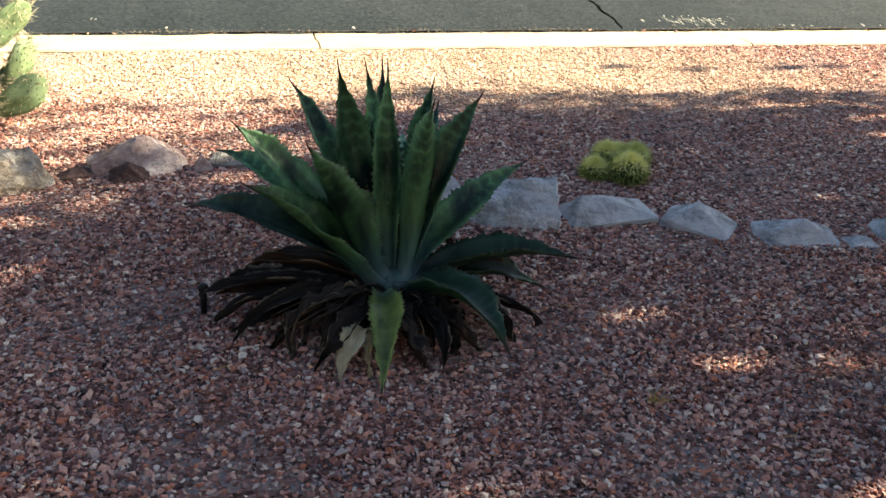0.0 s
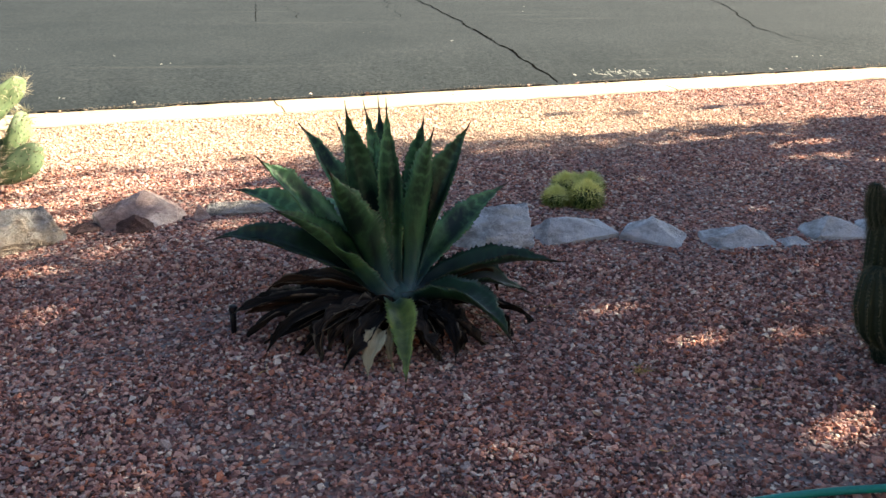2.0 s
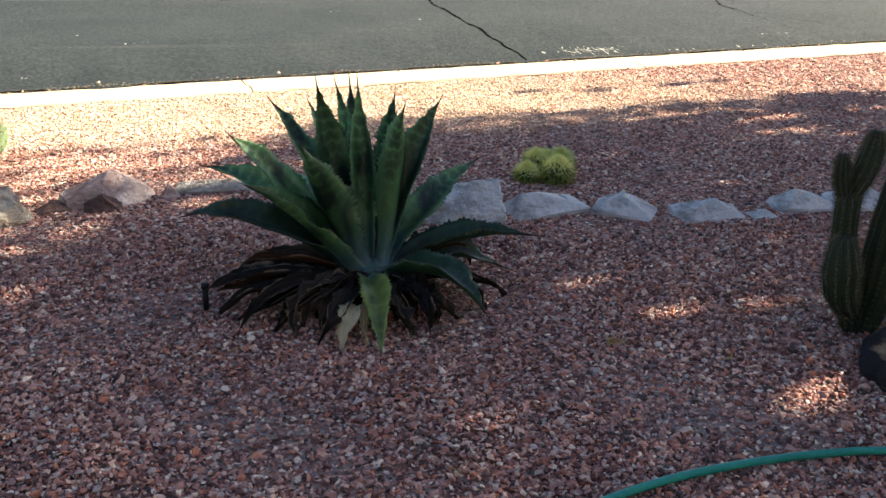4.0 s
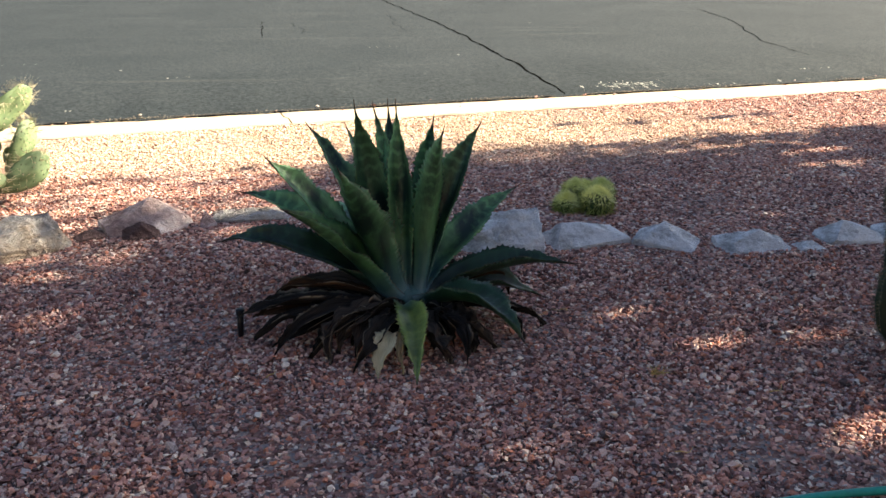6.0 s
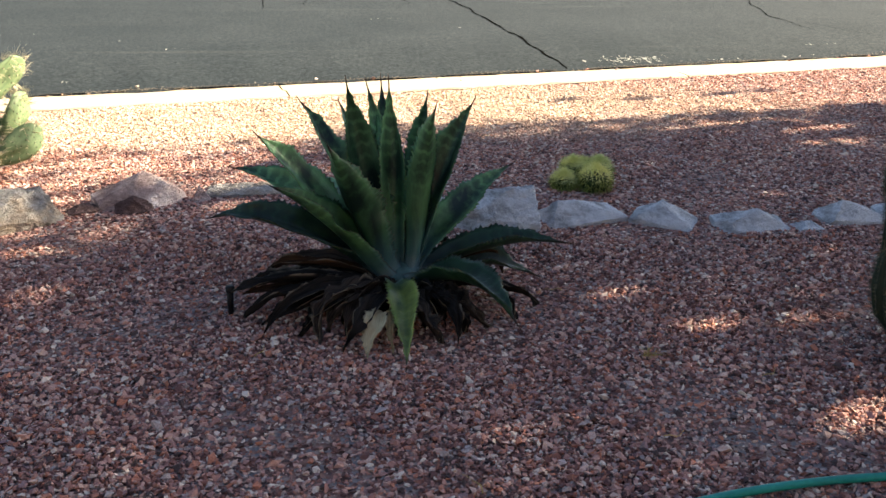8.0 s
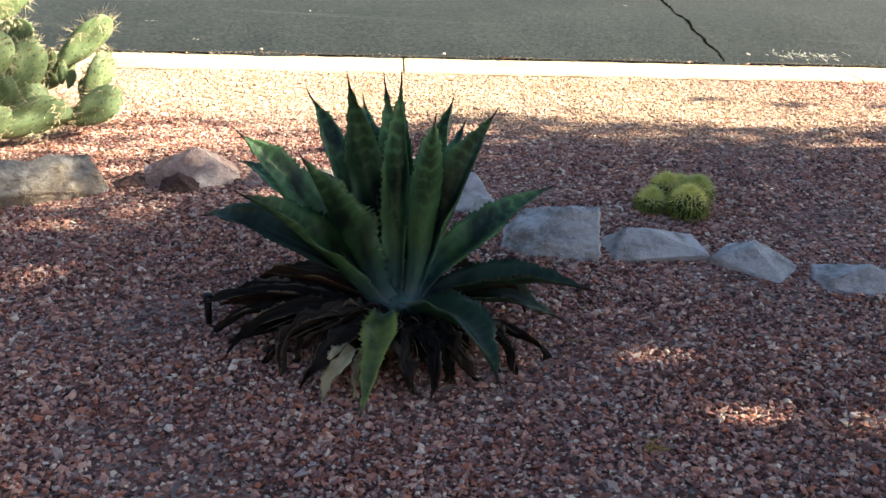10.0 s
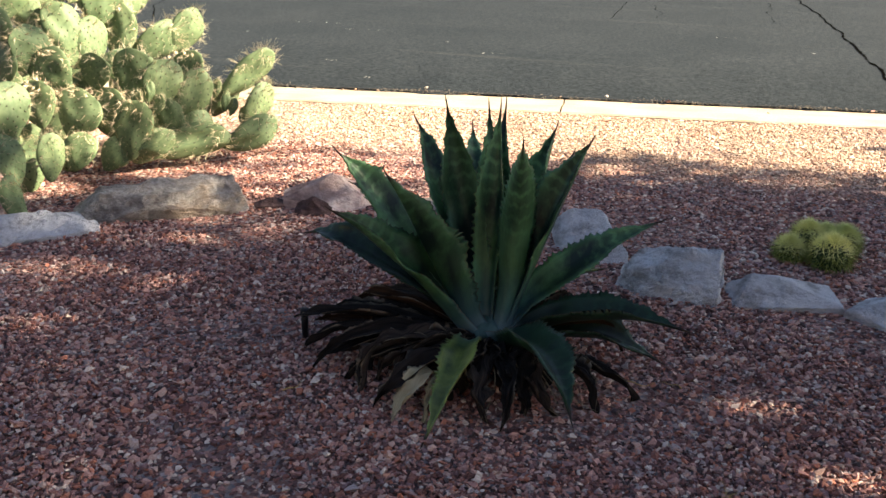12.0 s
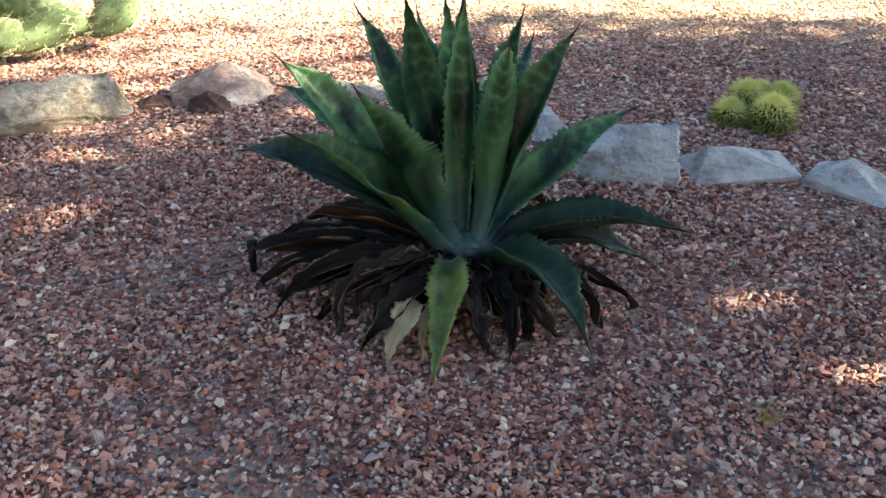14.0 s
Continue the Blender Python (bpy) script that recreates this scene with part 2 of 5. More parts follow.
SPINE_PALE = skin_material("straw_spine", (0.56, 0.48, 0.32), (0.76, 0.68, 0.50), 30.0)
SPINE_GOLD = skin_material("golden_spine", (0.78, 0.78, 0.26), (0.93, 0.92, 0.52), 12.0)
SPINE_GREY = skin_material("grey_spine", (0.045, 0.052, 0.036), (0.15, 0.15, 0.095), 30.0)
FIBRE = skin_material("frayed_leaf_fibre", (0.32, 0.26, 0.17), (0.52, 0.44, 0.30), 30.0)
SPINE_OLIVE = skin_material("olive_spine", (0.17, 0.20, 0.04), (0.42, 0.45, 0.12), 12.0)
PAD_SKIN = skin_material("prickly_pear_skin", (0.098, 0.152, 0.076), (0.180, 0.240, 0.126))
AREOLE = skin_material("areole_felt", (0.018, 0.020, 0.010), (0.045, 0.040, 0.020), 40.0)
BALL_SKIN = skin_material("barrel_cactus_skin", (0.020, 0.040, 0.010), (0.045, 0.075, 0.018), 12.0)
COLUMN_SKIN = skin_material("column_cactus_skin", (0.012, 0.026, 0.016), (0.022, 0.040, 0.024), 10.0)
HOSE_RUBBER = skin_material("teal_hose_rubber", (0.004, 0.19, 0.170), (0.01, 0.26, 0.232), 7.0, 0.4)
BLACK_PLASTIC = skin_material("black_plastic", (0.003, 0.003, 0.005), (0.006, 0.006, 0.009), 20.0, 0.5)
DRY_GRASS = skin_material("dry_grass", (0.46, 0.29, 0.09), (0.62, 0.43, 0.17), 20.0)
BARK = stone_material("tree_bark", (0.07, 0.05, 0.035), (0.16, 0.12, 0.09), (0.10, 0.08, 0.06), 10.0)
TREE_LEAF = skin_material("tree_leaf", (0.04, 0.08, 0.02), (0.08, 0.13, 0.04), 3.0)
CRACK_FILL = skin_material("crack_shadowed_tar", (0.003, 0.003, 0.003), (0.006, 0.006, 0.006), 20.0, 0.9)
CRACK_FILL.node_tree.nodes["Principled BSDF"].inputs["Specular IOR Level"].default_value = 0.0
GRIT = skin_material("grey_grit", (0.05, 0.045, 0.04), (0.24, 0.215, 0.18), 60.0, 0.95)
GUTTER_GRIT = skin_material("gutter_grit", (0.014, 0.013, 0.012), (0.05, 0.046, 0.04), 26.0, 0.95)
WHITE_PAINT = skin_material("spilled_white_paint", (0.16, 0.16, 0.15), (0.32, 0.32, 0.30), 12.0)


# ---- builders ----
def mesh_object(name, verts, faces, mat, parent=None, smooth=True, uvs=None):
    me = bpy.data.meshes.new(name)
    me.from_pydata([tuple(v) for v in verts], [], faces)
    me.materials.append(mat)
    if smooth:
        me.polygons.foreach_set("use_smooth", [True] * len(me.polygons))
    if uvs is not None:
        layer = me.uv_layers.new(name="UVMap")
        flat = np.array([uvs[loop.vertex_index] for loop in me.loops]).ravel()
        layer.data.foreach_set("uv", flat)
    me.update()
    ob = new(name, me)
    ob.parent = parent
    return ob


def part(name, bm, mat, parent=None, label="", smooth=True):
    me = bpy.data.meshes.new(name)
    bm.normal_update()
    bm.to_mesh(me)
    bm.free()
    me.materials.append(mat)
    if smooth:
        me.polygons.foreach_set("use_smooth", [True] * len(me.polygons))
    ob = new(name, me)
    ob.parent = parent
    return tagged(ob, label)


def thing(name, place, label, category, group="", kind=""):
    ob = new(name)
    ob.location, ob.empty_display_size = place, 0.1
    return tagged(ob, label, category, group, kind)


def tube(points, radii, sides=10, shape=None):
    """Vertices and faces of a closed tube along points; shape(angle, v) scales its radius."""
    pts = [Vector(p) for p in points]
    verts, faces = [], []
    side = None
    for i, p in enumerate(pts):
        way = (pts[min(i + 1, len(pts) - 1)] - pts[max(i - 1, 0)]).normalized()
        if side is None:
            side = way.cross(Vector((0.31, 0.87, 0.12))).normalized()
        side = (side - way * side.dot(way)).normalized()
        other = way.cross(side)
        for k in range(sides):
            a = 2 * math.pi * k / sides
            r = radii[i] * (shape(a, i / (len(pts) - 1)) if shape else 1)
            verts.append(p + side * (r * math.cos(a)) + other * (r * math.sin(a)))
    for i in range(len(pts) - 1):
        for k in range(sides):
            j = (k + 1) % sides
            faces.append((i * sides + k, i * sides + j, (i + 1) * sides + j, (i + 1) * sides + k))
    faces.append(tuple(range(sides))[::-1])
    faces.append(tuple(range((len(pts) - 1) * sides, len(pts) * sides)))
    return verts, faces


def bezier(p0, p1, p2, p3, t):
    s = 1 - t
    return p0 * (s * s * s) + p1 * (3 * s * s * t) + p2 * (3 * s * t * t) + p3 * (t * t * t)


def spike(verts, faces, root, tip, r):
    """A thin three-sided spine."""
    way = (tip - root).normalized()
    side = way.orthogonal().normalized()
    other = way.cross(side)
    n = len(verts)
    for k in range(3):
        a = 2.0944 * k
        verts.append(root + side * (r * math.cos(a)) + other * (r * math.sin(a)))
    verts.append(tip)
    faces += [(n, n + 1, n + 3), (n + 1, n + 2, n + 3), (n + 2, n, n + 3)]


# ---- ground ----
KERB_AT, KERB_TURN = Vector((-0.80, 5.975, 0)), math.atan2(1.135, 4.97)
ALONG = Vector((math.cos(KERB_TURN), math.sin(KERB_TURN), 0))
OVER = Vector((-ALONG.y, ALONG.x, 0))


def kerb_place(a, b, z=0.0):
    """A place a metres along the kerb from its joint and b metres towards the road."""
    return KERB_AT + ALONG * a + OVER * b + Vector((0, 0, z))


def build_ground():
    # The yard stops at the kerb's near edge; past the far side it goes on to the horizon.
    far = 400
    verts = [kerb_place(-far, -far, -0.004), kerb_place(far, -far, -0.004), kerb_place(far, 0.05, -0.004), kerb_place(-far, 0.05, -0.004),
             kerb_place(far, 0.05, -0.09), kerb_place(-far, 0.05, -0.09), kerb_place(far, far, -0.09), kerb_place(-far, far, -0.09)]
    ob = mesh_object("ground", verts, [(0, 1, 2, 3), (3, 2, 4, 5), (5, 4, 6, 7)], SOIL, None, False)
    tagged(ob, "reddish soil and fine gravel under the yard", "ground", kind="structure")


def build_house():
    """A plain house front, unseen and added to close the yard behind the walk."""
    bm = bmesh.new()
    for x0, x1, y0, y1, z0, z1 in ((-9, 9, -3.3, -3.0, -0.1, 2.9),):
        bmesh.ops.create_cube(bm, size=1, matrix=Matrix.Translation(((x0 + x1) / 2, (y0 + y1) / 2, (z0 + z1) / 2)) @ Matrix.Diagonal((x1 - x0, y1 - y0, z1 - z0, 1)))
    tagged(part("wall_south", bm, STUCCO, None, "", False), "unseen plain tan stucco house wall added behind the yard", "wall", kind="structure")
    bm = bmesh.new()
    bmesh.ops.create_cube(bm, size=1, matrix=Matrix.Translation((0, -4.0, 3.05)) @ Matrix.Rotation(radians(-12), 4, "X") @ Matrix.Diagonal((19, 3.6, 0.14, 1)))
    tagged(part("eave", bm, STUCCO, None, "", False), "unseen plain roof edge added over the house wall", "roof", kind="structure")


def build_road():
    rng = random.Random(4)
    verts, faces = [], []
    n = 700
    for i in range(n + 1):
        a = -35 + 70 * i / n
        ragged = -0.05 * math.exp(-((a + 1.0) / 0.14) ** 2) + 0.035 * noise.noise((a * 3.1, 0, 0)) + 0.02 * noise.noise((a * 11.0, 5, 0)) + rng.uniform(-0.006, 0.006)
        verts += [kerb_place(a, 0.625 + ragged, -0.041), kerb_place(a, 0.645 + ragged, -0.026), kerb_place(a, 2.6, -0.005), kerb_place(a, 4.6, 0.01), kerb_place(a, 14.6, -0.09)]
        if i:
            p, q = 5 * (i - 1), 5 * i
            faces += [(p + k, q + k, q + k + 1, p + k + 1) for k in range(4)]
    ob = mesh_object("road", verts, faces, ASPHALT, None, True)
    tagged(ob, "worn grey asphalt street with long cracks", "road", kind="structure")
    return ob


def build_kerb():
    kerb = thing("kerb", (0, 0, 0), "sun-bleached rolled concrete kerb along the street", "kerb", kind="structure")
    profile = [(0.0, -0.08), (0.0, 0.004), (0.012, 0.013), (0.15, 0.012), (0.22, 0.006), (0.30, -0.010), (0.42, -0.028), (0.54, -0.036), (0.70, -0.040), (0.70, -0.10)]
    joints = [-21.6, -18.6, -15.6, -12.6, -9.6, -6.4, -3.2, 0.0, 2.98, 6.0, 9.0, 12.0, 15.0, 18.0, 21.0]
    for a, b in zip(joints, joints[1:]):
        a, b = a + 0.006, b - 0.006
        verts, faces = [], []
        n = 24
        for i in range(n + 1):
            at = a + (b - a) * i / n
            for k, (across, z) in enumerate(profile):
                wear = 0.006 * noise.noise((at * 6, across * 9, 3)) if 0 < k < 8 else 0
                verts.append(kerb_place(at, across + (0.012 * noise.noise((at * 5, 1, 7)) if k < 2 else 0), z + wear))
            if i:
                p, q, w = (i - 1) * len(profile), i * len(profile), len(profile)
                faces += [(p + k, q + k, q + k + 1, p + k + 1) for k in range(w - 1)]
        w = len(profile)
        faces += [tuple(range(w)), tuple(range(n * w, n * w + w))[::-1]]
        mesh_object("kerb_section", verts, faces, CONCRETE, kerb, False)


def ribbon(name, points, width, mat, parent, seed, z=0.004, lengthwise=False):
    """A ragged strip lying on the road, along places given as (along, over)."""
    rng = random.Random(seed)
    fine = []
    for (a0, b0), (a1, b1) in zip(points, points[1:]):
        n = max(2, int(math.hypot(a1 - a0, b1 - b0) / 0.05))
        fine += [(a0 + (a1 - a0) * i / n, b0 + (b1 - b0) * i / n) for i in range(n)]
    fine.append(points[-1])
    verts, faces = [], []
    for i, (a, b) in enumerate(fine):
        a += 0.05 * noise.noise((b * 2.5, seed, 1)) + 0.018 * noise.noise((b * 13, seed, 2))
        w = width * max(0.12, 0.75 + 0.9 * noise.noise((a * 6, b * 9, seed))) * rng.uniform(0.6, 1.3)
        if i in (0, len(fine) - 1):
            w *= 0.2
        top = -0.028 + 0.023 * min(1, max(0, (b - 0.6) / 2)) if b < 2.6 else -0.005 + 0.015 * min(1, (b - 2.6) / 2) - 0.04 * max(0, (b - 4.6) / 4)
        if lengthwise:
            verts += [kerb_place(a, b - w / 2, top + z), kerb_place(a, b + w / 2, top + z)]
        else:
            verts += [kerb_place(a - w / 2, b, top + z), kerb_place(a + w / 2, b, top + z)]
        if i:
            faces.append((2 * i - 2, 2 * i - 1, 2 * i + 1, 2 * i))
    return mesh_object(name, verts, faces, mat, parent, False)


def scatter(name, x0, x1, y0, y1, spacing, sizes, solid, keep, seed, mat, label, flat=0.56, knobs=0.33, deep=0.6):
    """One mesh of loose stones on a jittered grid."""
    rng = np.random.default_rng(seed)
    base = np.array(solid[0], float)
    tris = np.array(solid[1])
    gx, gy = np.meshgrid(np.arange(x0, x1, spacing), np.arange(y0, y1, spacing))
    pts = np.c_[gx.ravel(), gy.ravel()] + rng.uniform(-0.48, 0.48, (gx.size, 2)) * spacing
    pts = pts[keep(pts[:, 0], pts[:, 1])]
    n = len(pts)
    shape = base[None] * rng.uniform(0.95 - knobs, 0.95 + knobs, (n, len(base), 1)) + rng.normal(0, 0.4 * knobs, (n, len(base), 3))
    size = np.exp(rng.normal(0, 0.28, n)).clip(0.5, 1.9) * sizes
    shape *= (size[:, None] * rng.uniform(0.52, 1.28, (n, 3)))[:, None]
    q = rng.normal(size=(n, 4))
    q /= np.linalg.norm(q, axis=1)[:, None]
    w, x, y, z = q.T
    turn = np.stack([1 - 2 * (y * y + z * z), 2 * (x * y - w * z), 2 * (x * z + w * y), 2 * (x * y + w * z), 1 - 2 * (x * x + z * z), 2 * (y * z - w * x),
                     2 * (x * z - w * y), 2 * (y * z + w * x), 1 - 2 * (x * x + y * y)], 1).reshape(n, 3, 3)
    shape = np.einsum("nij,nkj->nki", turn, shape) * (1, 1, flat)
    lift = 0.006 * np.sin(pts[:, 0] * 5.1 + 1.3 * np.sin(pts[:, 1] * 3.7)) * np.sin(pts[:, 1] * 4.3) + rng.uniform(-deep, 0.5, n) * flat * size
    shape[:, :, 0] += pts[:, :1]
    shape[:, :, 1] += pts[:, 1:]
    shape[:, :, 2] += lift[:, None]
    verts = shape.reshape(-1, 3)
    loops = (tris[None] + (np.arange(n) * len(base))[:, None, None]).reshape(-1)
    me = bpy.data.meshes.new(name)
    me.vertices.add(len(verts))
    me.vertices.foreach_set("co", verts.ravel())
    me.loops.add(len(loops))
    me.loops.foreach_set("vertex_index", loops)
    me.polygons.add(len(loops) // 3)
    me.polygons.foreach_set("loop_start", np.arange(0, len(loops), 3))
    me.polygons.foreach_set("use_smooth", np.zeros(len(loops) // 3, bool))
    me.update(calc_edges=True)
    me.materials.append(mat)
    return tagged(new(name, me), label, "gravel", kind="stuff")


def block():
    v = [(x, y, z) for x in (-0.75, 0.75) for y in (-0.75, 0.75) for z in (-0.75, 0.75)]
    f = [(0, 1, 3), (0, 3, 2), (4, 6, 7), (4, 7, 5), (0, 4, 5), (0, 5, 1), (2, 3, 7), (2, 7, 6), (0, 2, 6), (0, 6, 4), (1, 5, 7), (1, 7, 3)]
    return v, f


def wedge():
    v = [(1, 0, 0), (0, 1, 0), (-1, 0, 0), (0, -1, 0), (0.25, 0.25, 0.9), (-0.2, -0.2, -0.9)]
    return v, [(0, 1, 4), (1, 2, 4), (2, 3, 4), (3, 0, 4), (1, 0, 5), (2, 1, 5), (3, 2, 5), (0, 3, 5)]


def chip():
    """A crushed stone: two skewed rings of four corners."""
    v = [(0.95, 0.1, -0.45), (0.0, 0.9, -0.55), (-0.85, 0.05, -0.4), (-0.1, -0.95, -0.5), (0.5, 0.62, 0.5), (-0.58, 0.5, 0.55), (-0.5, -0.6, 0.45), (0.62, -0.52, 0.55)]
    f = [(0, 3, 2), (0, 2, 1), (4, 5, 6), (4, 6, 7)]
    f += [(0, 1, 4), (1, 5, 4), (1, 2, 5), (2, 6, 5), (2, 3, 6), (3, 7, 6), (3, 0, 7), (0, 4, 7)]
    return v, f


def build_gravel():
    def yard(x, y):
        along = (x - KERB_AT.x) * ALONG.x + (y - KERB_AT.y) * ALONG.y
        spill = 0.030 * np.sin(along * 1.7 + 0.6) * np.sin(along * 4.1) + 0.025 * np.sin(along * 7.3) * np.sin(along * 2.9 + 1) + 0.018 * np.sin(along * 19 + 2) + 0.010 * np.sin(along * 47)
        return (x - KERB_AT.x) * OVER.x + (y - KERB_AT.y) * OVER.y < 0.020 + spill

    def near(x, y):
        return (y > 1.15) & (y < 3.3) & (x > -0.35 - 0.55 * y) & (x < 0.5 + 0.58 * y)

    scatter("gravel", -2.2, 2.5, 1.15, 3.3, 0.0107, 0.0084, chip(), near, 1, GRAVEL, "crushed red, pink and grey gravel covering the yard", 0.74, 0.42, 1.1)
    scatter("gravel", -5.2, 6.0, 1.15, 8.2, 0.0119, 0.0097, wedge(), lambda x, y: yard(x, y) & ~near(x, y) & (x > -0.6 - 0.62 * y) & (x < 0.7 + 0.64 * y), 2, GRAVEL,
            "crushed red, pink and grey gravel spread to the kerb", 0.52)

    # Past the bed that the walk looks over, stones lie more thinly.
    def around(x, y):
        seen = (y > 1.15) & (x > -0.6 - 0.62 * y) & (x < 0.7 + 0.64 * y)
        return yard(x, y) & ~seen & (y > -2.9)

    scatter("gravel", -7.0, 8.0, -2.9, 7.5, 0.10, 0.017, wedge(), around, 6, GRAVEL, "thinly spread red gravel around the yard")

    def strewn(x, y):
        b = (x - KERB_AT.x) * OVER.x + (y - KERB_AT.y) * OVER.y
        return (b > 0.02) & (b < 0.75) & (np.random.default_rng(9).random(len(x)) < 0.02 + 0.05 * (abs(b - 0.58) < 0.05))

    def grit(x, y):
        b = (x - KERB_AT.x) * OVER.x + (y - KERB_AT.y) * OVER.y
        chance = np.random.default_rng(12).random(len(x))
        return (abs(b - 0.655) < 0.10) & (chance < 0.75 * np.exp(-((b - 0.645) / 0.035) ** 2) + 0.04)

    dirt = scatter("gutter_grit", -4.5, 7, 5.2, 8.8, 0.016, 0.0065, wedge(), grit, 5, GRIT, "grey grit and dirt lying along the gutter")
    dirt.location.z = -0.026
    stray = scatter("stray_gravel", -5, 7, 4.5, 9.0, 0.05, 0.009, block(), strewn, 3, GRAVEL, "stray gravel stones lying on the kerb and gutter")
    stray.location.z = -0.022


# ---- rocks ----
def rock(place, size, turn, seed, mat, label, planes, rough=1.0, sunk=0.25):
    """An angular boulder: a block with faces hewn off, each by its azimuth, elevation and reach in half sizes."""
    rng = random.Random(seed)
    bm = bmesh.new()
    for k in range(8):
        bm.verts.new((k % 2 * 2 - 1, k // 2 % 2 * 2 - 1, 1 if k > 3 else -sunk))

    def rehull():
        hull = bmesh.ops.convex_hull(bm, input=bm.verts)
        bmesh.ops.delete(bm, geom=list({g for g in hull["geom_interior"] + hull["geom_unused"] if isinstance(g, bmesh.types.BMVert)}), context="VERTS")

    def shear(n, reach):
        """Whatever stands past a plane breaks off."""
        bmesh.ops.bisect_plane(bm, geom=bm.verts[:] + bm.edges[:] + bm.faces[:], plane_co=n * reach, plane_no=n, clear_outer=True)
        corners = [v.co.copy() for v in bm.verts]
        bm.clear()
        for c in corners:
            bm.verts.new(c)
        rehull()

    rehull()
    for azimuth, rise, reach in planes:
        a, e = radians(azimuth), radians(rise)
        shear(Vector((math.cos(a) * math.cos(e), math.sin(a) * math.cos(e), math.sin(e))), reach)
    bmesh.ops.dissolve_limit(bm, angle_limit=radians(9), verts=bm.verts, edges=bm.edges)
    half = (size[0] / 2, size[1] / 2, size[2])
    for v in bm.verts:
        v.co = Vector((v.co.x * half[0], v.co.y * half[1], v.co.z * half[2]))
    # Broken faces.
    for _ in range(3):
        n = Vector((rng.gauss(0, 1) / size[0], rng.gauss(-0.3, 1) / size[1], rng.gauss(0.3, 0.8) * 0.5 / size[2])).normalized()
        shear(n, max(v.co.dot(n) for v in bm.verts) * rng.uniform(0.93, 0.98))
        bmesh.ops.dissolve_limit(bm, angle_limit=radians(4), verts=bm.verts, edges=bm.edges)
    bmesh.ops.bevel(bm, geom=bm.edges[:], offset=0.012 * min(size[0], size[1], 2 * size[2]), segments=2, affect="EDGES", profile=0.6)
    bmesh.ops.triangulate(bm, faces=bm.faces)
    for _ in range(5):
        long = [e for e in bm.edges if e.calc_length() > 0.042 * max(size)]
        if not long or len(bm.verts) > 7000:
            break
        bmesh.ops.subdivide_edges(bm, edges=long, cuts=1)
        bmesh.ops.triangulate(bm, faces=[f for f in bm.faces if len(f.verts) > 3])
    bm.normal_update()
    reach = (0.010 * max(size) + 0.03 * size[2]) * rough
    for v in bm.verts:
        p = v.co * (8.0 / max(size)) + Vector((seed * 3.1, 0, 0))
        # Conchoidal breaks: shallow scoops that meet in sharp ridges.
        scoop = noise.voronoi(p * 0.75)[0][0] - 0.45
        v.co += v.normal * reach * (noise.fractal(p, 1.0, 2.0, 4) * 0.55 + 0.9 * scoop + 0.35 * noise.noise(p * 5))
    ob = part("rock", bm, mat, None, "", False)
    ob.data.polygons.foreach_set("use_smooth", [True] * len(ob.data.polygons))
    ob.data.set_sharp_from_angle(angle=radians(17))
    ob.location, ob.rotation_euler = place, (0, 0, radians(turn))
    return tagged(ob, label, "rock", "rocks edging the bed")


